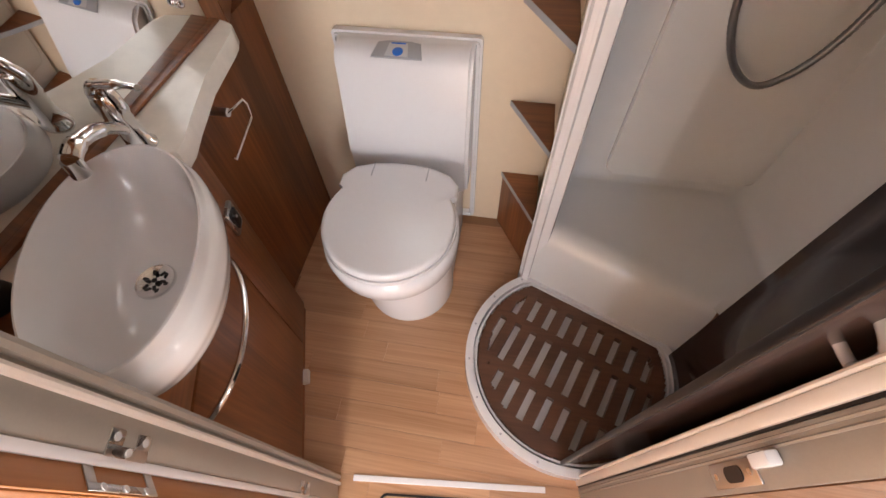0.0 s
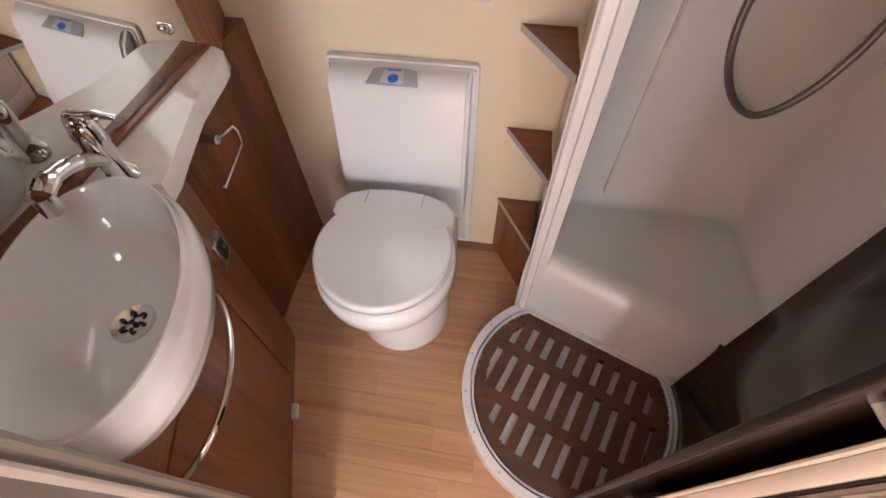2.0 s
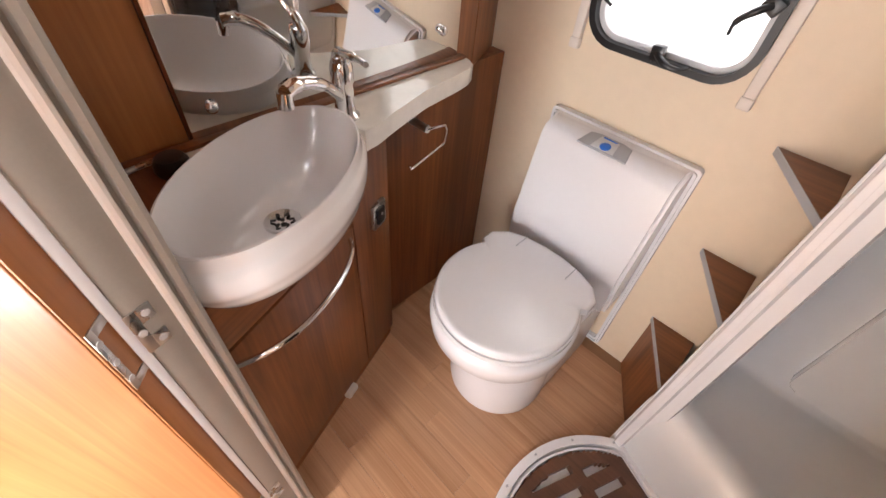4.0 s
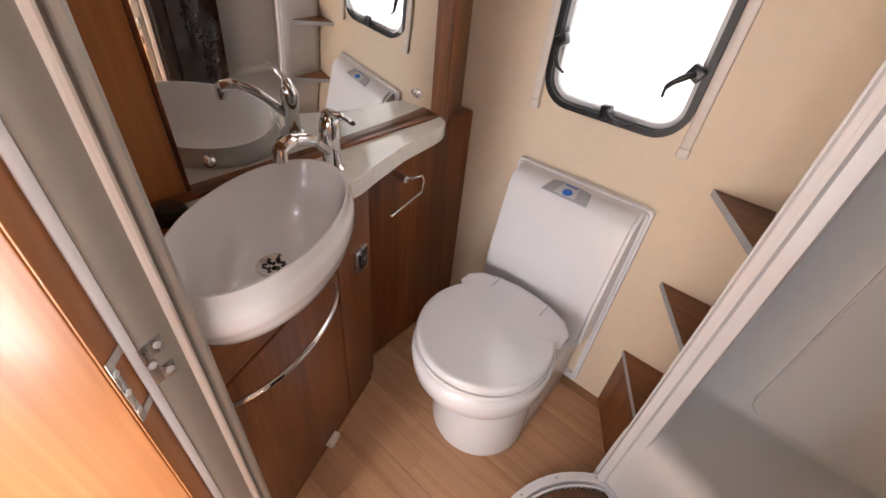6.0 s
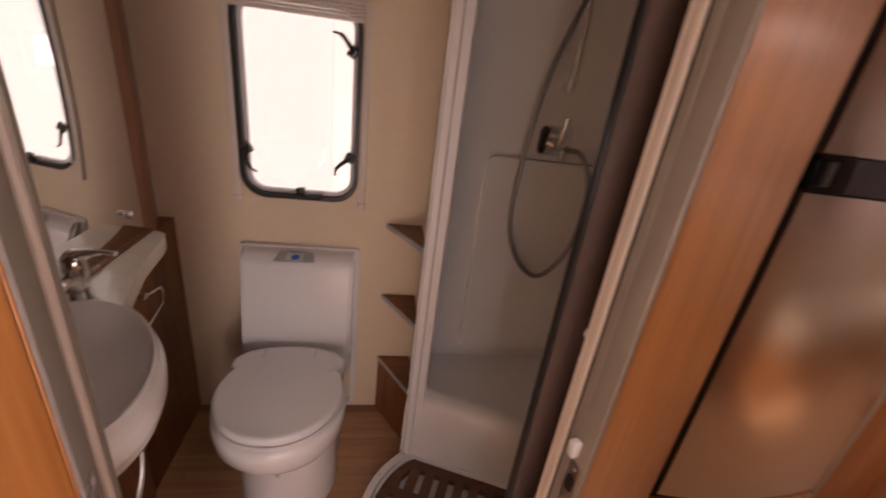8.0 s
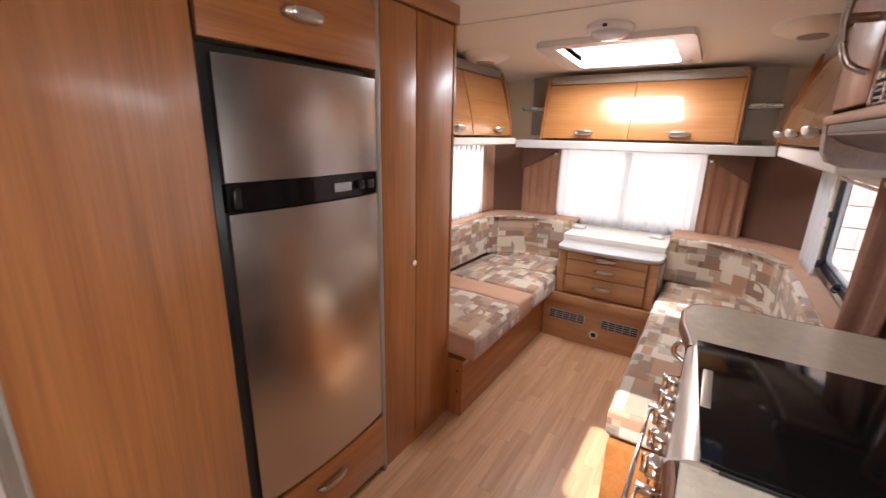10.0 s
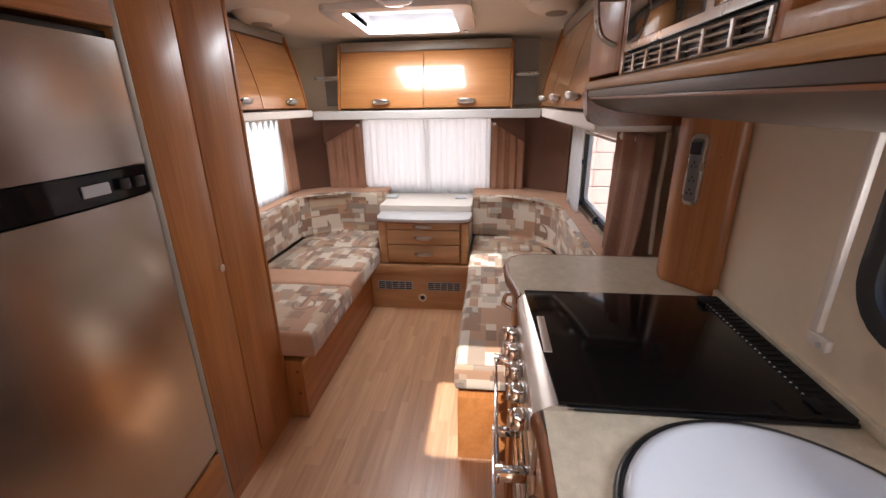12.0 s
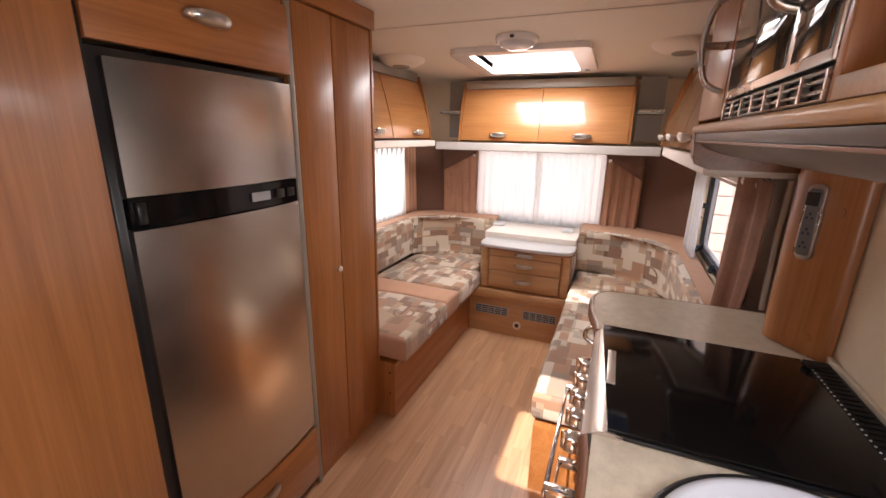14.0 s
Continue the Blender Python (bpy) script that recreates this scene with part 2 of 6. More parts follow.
GREYFOIL = mat("grey_aluminium_foil", (0.33, 0.30, 0.26), 0.42, 0.25, 0.05, 20, 0.05, 300)
CHROME = mat("chrome", (0.80, 0.80, 0.80), 0.07, 1.0, 0.03, 20)
BRUSHED = mat("brushed_nickel", (0.55, 0.54, 0.52), 0.28, 1.0, 0.06, 12)
SATIN = mat("satin_champagne_metal", (0.62, 0.55, 0.49), 0.38, 0.8, 0.04, 14)
HOSE = mat("grey_metal_hose", (0.28, 0.28, 0.29), 0.3, 1.0, 0.1, 30)
GLOSSBLACK = mat("gloss_black_panel", (0.006, 0.006, 0.007), 0.08, vary=0.2, scale=6, spec=0.35)
STEEL = mat("brushed_steel_door", (0.58, 0.555, 0.53), 0.25, 1.0, 0.03, 3.0, stretch=(1, 1, 14))
for node in STEEL.node_tree.nodes:
    if node.bl_idname == "ShaderNodeMapRange":
        node.inputs["To Min"].default_value, node.inputs["To Max"].default_value = 0.235, 0.25
BLACK = mat("black_plastic", (0.012, 0.012, 0.013), 0.3, vary=0.2, scale=10)
RUBBER = mat("black_rubber_seal", (0.007, 0.007, 0.008), 0.4, vary=0.2, scale=10)
TINTED = mat("dark_tinted_acrylic", (0.030, 0.020, 0.017), 0.12, vary=0.15, scale=3, coat=0.5)
TINTED_BROWN = mat("brown_tinted_acrylic", (0.085, 0.056, 0.048), 0.2, vary=0.12, scale=3, coat=0.3)
BLUE = mat("blue_button", (0.02, 0.16, 0.62), 0.3, vary=0.05)
GREY = mat("grey_plastic", (0.40, 0.41, 0.43), 0.35, vary=0.04)
SOCKETFACE = mat("dark_grey_socket", (0.13, 0.125, 0.125), 0.35, vary=0.05)
LIGHTGREY = mat("pale_grey_plastic", (0.60, 0.60, 0.60), 0.4, vary=0.03)
BASINTOP = mat("pale_stone_laminate", (0.76, 0.72, 0.65), 0.22, vary=0.06, scale=40, coat=0.4)
WORKTOP = mat("speckled_stone_laminate", (0.60, 0.52, 0.40), 0.36, vary=0.17, scale=45, bump=0.05)
HOBGLASS = mat("black_hob_glass", (0.006, 0.005, 0.005), 0.09, vary=0.1, scale=4, spec=0.16)
MWGLASS = mat("mirrored_microwave_glass", (0.020, 0.018, 0.017), 0.05, 0.0, 0.1, 4, spec=0.5)
SINKCOVER = mat("white_sink_cover", (0.62, 0.635, 0.69), 0.16, vary=0.02, coat=0.3)
CHESTTOP = mat("pale_grey_laminate", (0.46, 0.44, 0.43), 0.3, vary=0.06, scale=30)
SUEDE = mat("brown_suede", (0.38, 0.20, 0.125), 0.95, vary=0.14, scale=7, bump=0.3, bscale=300)
SUEDE_DARK = mat("dark_brown_suede", (0.135, 0.062, 0.038), 0.95, vary=0.12, scale=7, bump=0.3, bscale=300)
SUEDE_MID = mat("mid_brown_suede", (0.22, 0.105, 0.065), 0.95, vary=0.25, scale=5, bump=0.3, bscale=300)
MATTEBLACK = mat("matte_black_metal", (0.008, 0.008, 0.008), 0.6, vary=0.2, scale=10, spec=0.2)
PIPING = mat("terracotta_cloth", (0.46, 0.26, 0.165), 0.95, vary=0.08, scale=20, bump=0.3, bscale=400)
CUSHION = patchwork("patchwork_upholstery")
SHEER = sheer_cloth("sheer_white_net", (0.86, 0.85, 0.84), 0.35)
FROST = sheer_cloth("frosted_acrylic", (0.90, 0.90, 0.90), 0.04)
CLEAR = glass("window_acrylic")
MIRROR = mat("mirror_silver", (0.86, 0.87, 0.86), 0.015, 1.0, 0.0, 5)
MIRROR.node_tree.nodes["Principled BSDF"].inputs["Roughness"].default_value = 0.015
SKYGLOW = glow("bright_sky_backdrop", (1.0, 1.0, 1.0), 0.7)
BLOCKWALL = mat("pale_pink_render", (0.60, 0.46, 0.41), 0.85, vary=0.06, scale=4, bump=0.3, bscale=80)
MORTAR = mat("pale_mortar", (0.42, 0.33, 0.30), 0.9)
TARMAC = mat("pale_gravel", (0.30, 0.27, 0.24), 0.9, vary=0.25, scale=30)
UNDERSIDE = mat("taupe_foil", (0.080, 0.053, 0.038), 0.45, vary=0.06, scale=6)
PELMET = mat("pelmet_grey", (0.46, 0.43, 0.40), 0.45, vary=0.04)
OVENGLASS = mat("oven_glass", (0.03, 0.025, 0.02), 0.08, vary=0.1, coat=0.5)


# ---- mesh helpers ----
def link(name, bm, material, parent=None, label="", smooth=None, m=None):
    me = bpy.data.meshes.new(name)
    bm.normal_update()
    bm.to_mesh(me)
    bm.free()
    for q in (material if isinstance(material, (list, tuple)) else [material]):
        me.materials.append(q)
    if smooth:
        me.polygons.foreach_set("use_smooth", [True] * len(me.polygons))
        me.set_sharp_from_angle(angle=radians(smooth))
    ob = new(name, me)
    if parent:
        ob.parent = parent
    if m is not None:
        ob.matrix_basis = m
    if label:
        ob["label"] = label
    return ob


def part(name, bm, material, parent, label="", smooth=35, m=None):
    return link(name, bm, material, parent, label, smooth, m)


def thing(name, m=None):
    ob = new(name)
    ob.empty_display_size = 0.05
    if m is not None:
        ob.matrix_basis = m
    return ob


def box(x0, y0, z0, x1, y1, z1, bevel=0.0, seg=2, bm=None):
    bm = bm or bmesh.new()
    g = bmesh.ops.create_cube(bm, size=1.0, matrix=Matrix.Translation(((x0 + x1) / 2, (y0 + y1) / 2, (z0 + z1) / 2)) @ Matrix.Diagonal((abs(x1 - x0), abs(y1 - y0), abs(z1 - z0), 1)))
    if bevel:
        es = {e for v in g["verts"] for e in v.link_edges}
        bmesh.ops.bevel(bm, geom=list(es), offset=bevel, segments=seg, affect="EDGES", profile=0.5)
    return bm


def prism(poly, z0, z1, bevel=0.0, seg=2, bm=None, only=None):
    """A flat outline (x, y) raised from z0 to z1, its rims rounded."""
    bm = bm or bmesh.new()
    area = sum(a[0] * b[1] - b[0] * a[1] for a, b in zip(poly, poly[1:] + poly[:1]))
    if area < 0:
        poly = poly[::-1]
    lo = [bm.verts.new((x, y, z0)) for x, y in poly]
    hi = [bm.verts.new((x, y, z1)) for x, y in poly]
    top, bot = bm.faces.new(hi), bm.faces.new(lo[::-1])
    n = len(poly)
    for i in range(n):
        bm.faces.new((lo[i], lo[(i + 1) % n], hi[(i + 1) % n], hi[i]))
    if bevel:
        es = list(top.edges) if only == "top" else list(top.edges) + list(bot.edges)
        bmesh.ops.bevel(bm, geom=es, offset=bevel, segments=seg, affect="EDGES", profile=0.5)
    return bm


def rounded(x0, y0, x1, y1, r, seg=6):
    pts = []
    for cx, cy, a in ((x1 - r, y1 - r, 0), (x0 + r, y1 - r, 90), (x0 + r, y0 + r, 180), (x1 - r, y0 + r, 270)):
        for i in range(seg + 1):
            t = radians(a + 90 * i / seg)
            pts.append((cx + r * math.cos(t), cy + r * math.sin(t)))
    return pts


def ring(outer, inner, z0, z1, bm=None):
    """A frame between two outlines with the same number of points."""
    bm = bm or bmesh.new()
    n = len(outer)
    v = [[bm.verts.new((x, y, z)) for x, y in pl] for z in (z0, z1) for pl in (outer, inner)]
    for i in range(n):
        j = (i + 1) % n
        bm.faces.new((v[2][i], v[2][j], v[3][j], v[3][i]))
        bm.faces.new((v[0][j], v[0][i], v[1][i], v[1][j]))
        bm.faces.new((v[0][i], v[0][j], v[2][j], v[2][i]))
        bm.faces.new((v[1][j], v[1][i], v[3][i], v[3][j]))
    return bm


def lathe(profile, seg=40, sx=1.0, sy=1.0, bm=None):
    """A profile (r, z) turned about z."""
    bm = bm or bmesh.new()
    rows = []
    for r, z in profile:
        if r < 1e-6:
            rows.append([bm.verts.new((0, 0, z))])
        else:
            rows.append([bm.verts.new((r * sx * math.cos(2 * math.pi * i / seg), r * sy * math.sin(2 * math.pi * i / seg), z)) for i in range(seg)])
    for a, b in zip(rows, rows[1:]):
        for i in range(seg):
            j = (i + 1) % seg
            if len(a) == 1 and len(b) == 1:
                continue
            if len(a) == 1:
                bm.faces.new((a[0], b[j], b[i]))
            elif len(b) == 1:
                bm.faces.new((a[i], a[j], b[0]))
            else:
                bm.faces.new((a[i], a[j], b[j], b[i]))
    bmesh.ops.recalc_face_normals(bm, faces=bm.faces)
    return bm


def smooth_path(pts, steps=8):
    pts = [Vector(p) for p in pts]
    out = []
    for i in range(len(pts) - 1):
        a, b, c, d = pts[max(i - 1, 0)], pts[i], pts[i + 1], pts[min(i + 2, len(pts) - 1)]
        for k in range(steps):
            t = k / steps
            out.append(0.5 * ((2 * b) + (c - a) * t + (2 * a - 5 * b + 4 * c - d) * t * t + (3 * b - a - 3 * c + d) * t ** 3))
    return out + [pts[-1]]


def tube(pts, r, seg=10, bm=None, flat=1.0):
    """A rod of radius r (or one radius a point) along the points."""
    bm = bm or bmesh.new()
    pts = [Vector(p) for p in pts]
    rs = r if isinstance(r, (list, tuple)) else [r] * len(pts)
    rows, up = [], None
    for i, p in enumerate(pts):
        d = (pts[min(i + 1, len(pts) - 1)] - pts[max(i - 1, 0)]).normalized()
        if up is None:
            up = d.orthogonal().normalized()
        up = (up - d * up.dot(d)).normalized()
        side = d.cross(up)
        rows.append([bm.verts.new(p + rs[i] * (math.cos(2 * math.pi * k / seg) * up + flat * math.sin(2 * math.pi * k / seg) * side)) for k in range(seg)])
    for a, b in zip(rows, rows[1:]):
        for k in range(seg):
            bm.faces.new((a[k], a[(k + 1) % seg], b[(k + 1) % seg], b[k]))
    bm.faces.new(rows[0][::-1])
    bm.faces.new(rows[-1])
    bmesh.ops.recalc_face_normals(bm, faces=bm.faces)
    return bm


def disc(c, n, r, depth, seg=20, r2=None, bm=None):
    """A short round bar at c along n."""
    bm = bm or bmesh.new()
    q = Vector(n).normalized().to_track_quat("Z", "Y").to_matrix().to_4x4()
    bmesh.ops.create_cone(bm, cap_ends=True, segments=seg, radius1=r, radius2=r if r2 is None else r2, depth=depth, matrix=Matrix.Translation(c) @ q)
    return bm


def wall_with_holes(name, m, width, height, depth, holes, material, label, seg=6):
    """A wall in its own plane (x along, y up, z through), with rounded openings (x0, y0, x1, y1, r) cut through it."""
    xs = sorted({0, width, *[h[0] for h in holes], *[h[2] for h in holes]})
    ys = sorted({0, height, *[h[1] for h in holes], *[h[3] for h in holes]})
    bm = bmesh.new()
    for i in range(len(xs) - 1):
        for j in range(len(ys) - 1):
            cx, cy = (xs[i] + xs[i + 1]) / 2, (ys[j] + ys[j + 1]) / 2
            if any(h[0] < cx < h[2] and h[1] < cy < h[3] for h in holes):
                continue
            for z, flip in ((0, 0), (depth, 1)):
                q = [(xs[i], ys[j], z), (xs[i + 1], ys[j], z), (xs[i + 1], ys[j + 1], z), (xs[i], ys[j + 1], z)]
                bm.faces.new([bm.verts.new(p) for p in (q[::-1] if not flip else q)])
    for x0, y0, x1, y1, r in holes:
        out = rounded(x0, y0, x1, y1, 0.0005, seg)
        inn = rounded(x0, y0, x1, y1, max(r, 0.0006), seg)
        ring(out, inn, 0, depth, bm)
    for a, b in (((0, 0), (width, 0)), ((width, 0), (width, height)), ((width, height), (0, height)), ((0, height), (0, 0))):
        bm.faces.new([bm.verts.new(p) for p in ((*a, 0), (*b, 0), (*b, depth), (*a, depth))])
    bmesh.ops.remove_doubles(bm, verts=bm.verts, dist=1e-5)
    ob = link(name, bm, material, m=m)
    return tagged(ob, label, "wall", kind="structure")


def bow_handle(parent, m, width, material=BRUSHED, rise=0.022, name="handle", label="curved nickel handle", thick=0.006):
    """A shallow arched pull, along x, standing off towards -y."""
    pts = smooth_path([(-width / 2, 0, 0), (-width / 3, -rise * 0.8, 0), (0, -rise, 0), (width / 3, -rise * 0.8, 0), (width / 2, 0, 0)], 5)
    rs = [thick * (0.6 + 0.9 * math.sin(math.pi * i / (len(pts) - 1))) for i in range(len(pts))]
    return part(name, tube(pts, rs, 8, flat=1.6), material, parent, label, 60, m)


# ---- the shell ----
ZC = 1.94
CEIL_X = 2.42
floor = tagged(link("floor", box(-0.8, -1.2, -0.06, 4.15, 1.2, -0.004), FLOOR_BED), "pale oak strip vinyl floor with a satin sheen", "floor", kind="structure")


def upright(x, y, z, ang):
    """A frame for things built flat: x along the wall, y up, z out of it."""
    return pose(x, y, z, 0, 0, ang) @ pose(0, 0, 0, 90, 0, 0)


WIN_W = (-0.172, 0.910, 0.188, 1.50, 0.075)      # washroom window, on the offside wall
WIN_L = (2.45, 0.79, 3.62, 1.355, 0.07)          # lounge, offside
WIN_R = (2.40, 0.80, 3.42, 1.33, 0.07)          # lounge, nearside
WIN_K = (0.62, 1.092, 1.297, 1.40, 0.11)         # kitchen
WIN_F = (-0.55, 0.76, 0.56, 1.36, 0.07)         # front
WALL_L, WALL_R, WALL_F = 1.07, -1.125, 4.02
X0 = -0.75
wall_l = wall_with_holes("wall_offside", upright(X0, WALL_L + 0.035, 0, 0), 4.85, 1.98, 0.035,
                         [(a - X0, b, c - X0, d, r) for a, b, c, d, r in (WIN_W, WIN_L)], WALLPAPER, "cream vinyl-covered side wall of the caravan")
wall_r = wall_with_holes("wall_nearside", upright(X0, WALL_R, 0, 0), 4.85, 1.98, 0.035,
                         [(a - X0, b, c - X0, d, r) for a, b, c, d, r in ((0.0, 0.02, 0.57, 1.80, 0.06), WIN_K, WIN_R)], WALLPAPER, "cream vinyl-covered kitchen side wall")
wall_f = wall_with_holes("wall_front", upright(WALL_F, -1.16, 0, 90), 2.28, 1.98, 0.035,
                         [(WIN_F[0] + 1.16, WIN_F[1], WIN_F[2] + 1.16, WIN_F[3], 0.07)], WALLPAPER, "cream front wall of the caravan lounge")
# rear wall is out of view; its opening is made up for the fill lamp
wall_with_holes("wall_rear", upright(-0.755, -1.16, 0, 90), 2.27, 1.98, 0.035, [(0.30, 0.75, 0.92, 1.40, 0.07)], WALLPAPER, "plain cream rear wall")


def ceiling_sheet(name, m, w, d, holes, label):
    ob = wall_with_holes(name, m, w, d, 0.03, holes, CEILING, label)
    return tagged(ob, label, "ceiling", kind="structure")


# both holes are invented, placed so the sun lands on floor and seat
ceiling_sheet("ceiling", pose(-0.8, -1.18, ZC), CEIL_X + 0.8, 2.31, [(0.46 + 0.8, -0.55 + 1.18, 1.0 + 0.8, -0.20 + 1.18, 0.04), (1.87 + 0.8, -0.56 + 1.18, 2.15 + 0.8, -0.33 + 1.18, 0.03)], "pale cream ceiling board with two added openings for sun patches")
DROP = 2.9
LITE = (0.53, 0.875, 1.05, 1.445)
CM = pose(CEIL_X, -1.18, ZC, 0, DROP, 0)
ceiling_sheet("ceiling_front", CM, 1.75, 2.31, [(LITE[0], LITE[1], LITE[2], LITE[3], 0.03)], "pale cream ceiling sloping down to the front")
tagged(link("ceiling_seam", box(0.02, 0.1, -0.004, 0.032, 2.2, -0.0005, 0.001), OFFWHITE, m=CM), "thin ivory joint strip across the ceiling", "trim", kind="structure")


def frame_window(name, m, w, h, r, glassmat, label, rubber=0.022, catches=(), lip=0.010):
    """A caravan window: rubber seal, inner acrylic frame, pane, and black toggle catches. Built flat, x along, y up, z into the room."""
    ob = thing(name, m)
    o, i = rounded(-lip, -lip, w + lip, h + lip, r + lip), rounded(rubber, rubber, w - rubber, h - rubber, max(r - rubber, 0.02))
    bm = ring(o, i, -0.012, 0.014)
    part("window_frame", bm, RUBBER, ob, "black rubber window seal", 50)
    i2 = rounded(rubber + 0.012, rubber + 0.012, w - rubber - 0.012, h - rubber - 0.012, max(r - rubber - 0.012, 0.015))
    part("pane_rim", ring(i, i2, -0.022, -0.006), LIGHTGREY, ob, "milky acrylic rim of the pane", 50)
    p = part("pane", prism(rounded(rubber, rubber, w - rubber, h - rubber, max(r - rubber, 0.02)), -0.028, -0.024), glassmat, ob, "acrylic double-glazed pane")
    p.visible_shadow = False
    for cx, cy, ang in catches:
        c = part("window_catch", box(-0.016, -0.014, 0.0, 0.016, 0.014, 0.022, 0.004), BLACK, ob, "black plastic catch", m=pose(cx, cy, 0.012, 0, 0, ang))
        part("catch_lever", tube(smooth_path([(0, 0.0, 0.018), (0.012, 0.022, 0.030), (0.02, 0.05, 0.026), (0.012, 0.072, 0.018)], 4), [0.007] * 5 + [0.006] * 4 + [0.0035] * 4, 8), BLACK, c, "", 60)
    return tagged(ob, label, "window", kind="structure")


frame_window("window_washroom", upright(WIN_W[0], WALL_L, 0, 0) @ pose(0, WIN_W[1], 0), WIN_W[2] - WIN_W[0], WIN_W[3] - WIN_W[1], 0.075, CLEAR,
             "rounded washroom window with black rubber seal and toggle catches", 0.012, [(0.026, 0.152, -148), (0.184, 0.026, -84), (0.336, 0.152, 152), (0.336, 0.46, 60)], 0.003)
frame_window("window_offside", upright(WIN_L[0], WALL_L, 0, 0) @ pose(0, WIN_L[1], 0), WIN_L[2] - WIN_L[0], WIN_L[3] - WIN_L[1], 0.07, CLEAR, "lounge side window with black rubber seal")
frame_window("window_nearside", upright(WIN_R[2], WALL_R, 0, 180) @ pose(0, WIN_R[1], 0), WIN_R[2] - WIN_R[0], WIN_R[3] - WIN_R[1], 0.07, CLEAR, "lounge side window with black seal and stays",
             0.024, [(0.06, 0.02, -80), (0.5, 0.02, -80), (0.02, 0.27, -160)])
frame_window("window_front", upright(WALL_F, WIN_F[2], 0, -90) @ pose(0, WIN_F[1], 0), WIN_F[2] - WIN_F[0], WIN_F[3] - WIN_F[1], 0.07, CLEAR, "wide front window behind net curtains")
frame_window("window_kitchen", upright(WIN_K[2], WALL_R, 0, 180) @ pose(0, WIN_K[1], 0), WIN_K[2] - WIN_K[0], WIN_K[3] - WIN_K[1], 0.09, CLEAR, "rounded kitchen window with thick black seal", 0.024)

# outside: bright overcast haze behind the washroom, a rendered block wall ahead and to the nearside, the ground
tagged(link("backdrop", box(-0.9, 1.45, 0.4, 1.1, 1.46, 2.2), SKYGLOW), "white sky glare outside the washroom window", "backdrop", kind="structure")
tagged(link("ground", box(-60, -60, -0.60, 60, 60, -0.5), TARMAC), "pale gravel ground outside", "ground", kind="structure")


def block_wall(name, m, length, rows, label):
    ob = tagged(link(name, box(0, 0, -0.5, length, 0.16, rows * 0.22 - 0.5), MORTAR, m=m), label, "wall", kind="structure")
    bm = box(0.006, -0.012, 0.006, 0.434, 0.0, 0.214, 0.004, 1)
    first = part("block", bm, BLOCKWALL, ob)
    first.location = (0, 0, -0.5)
    for r in range(rows):
        k = -1
        while True:
            k += 1
            x = k * 0.44 - (0.22 if r % 2 else 0)
            if x + 0.44 > length:
                break
            if x < 0 or (r == 0 and k == 0):
                continue
            o = new("block", first.data)
            o.parent, o.location = ob, (x, 0, r * 0.22 - 0.5)
    return ob


block_wall("garden_wall_front", pose(6.2, 3.0, 0, 0, 0, -90), 6.2, 11, "pale pink rendered block wall outside the front window")
block_wall("garden_wall_side", pose(6.0, -3.2, 0, 0, 0, 180), 6.2, 11, "pale pink rendered block wall beside the caravan")

# ---- washroom front: jambs, leaf, threshold ----
FM = pose(-0.03, 0.03, 0, 0, 0, 15.5)
part_l = tagged(thing("partition_rear", FM), "wood-grain partition beside the washroom door", "wall", kind="structure")
part("panel", box(-0.62, 0.020, 0, -0.062, 0.05, ZC), OAK_Z, part_l)
dframe = tagged(thing("door_frame", FM), "grey foil washroom door frame with ivory beading", "door frame", kind="structure")


def jamb(u0, u1, depth0, depth1):
    return box(u0, depth0, 0, u1, depth1, 1.86, 0.003)


part("jamb", jamb(-0.06, 0.0, 0.010, 0.062), GREYFOIL, dframe, "grey foil door jamb")
part("beading", tube([(0.003, 0.050, 0.0), (0.003, 0.050, 1.86)], 0.005, 8), OFFWHITE, dframe, "ivory door bead")
part("beading", tube([(0.001, 0.066, 0.0), (0.001, 0.066, 1.86)], 0.007, 8), GREYFOIL, dframe)
part("closing_strip", box(0.652, -0.0235, 0, 0.700, -0.006, 1.86, 0.003), OFFWHITE, dframe, "pale closing strip of the door frame")
part("beading", tube([(0.655, -0.003, 0.0), (0.655, -0.003, 1.86)], 0.0035, 8), OFFWHITE, dframe, "ivory door bead")
# solid black strip paints the shade between closing strip and jamb
part("shadow_gap", box(0.656, -0.027, 0, 0.668, -0.024, 1.86), RUBBER, dframe, "black strip for the shaded gap in the frame")
part("jamb", box(0.655, -0.080, 0, 0.667, -0.0275, 1.86, 0.002), GREYFOIL, dframe, "grey foil door jamb")
for v in (-0.034, -0.042):
    part("beading", tube([(0.6555, v, 0.0), (0.6555, v, 1.86)], 0.0022, 6), GREYFOIL, dframe)
part("head", box(-0.06, -0.006, 1.862, 0.66, 0.012, 1.935, 0.003), GREYFOIL, dframe)
strike = part("strike_plate", box(0.6525, -0.074, 0.69, 0.6548, -0.046, 0.785, 0.0008), BRUSHED, dframe, "zinc strike plate")
part("latch_opening", prism(rounded(-0.009, -0.018, 0.009, 0.018, 0.008), 0, 0.0012), BLACK, strike, m=pose(0.6524, -0.060, 0.74, 90, 0, -90))
for z in (0.702, 0.773):
    part("screw", disc((0.6520, -0.060, z), (1, 0, 0), 0.004, 0.0014, 10), CHROME, strike)
part("door_keep", box(0.638, -0.060, 0.80, 0.6545, -0.044, 0.832, 0.003), WHITE_PLASTIC, dframe, "small white door keep")
post_w = tagged(thing("partition_post"), "honey wood-grain panel between washroom and fridge", "wall panel", kind="structure")
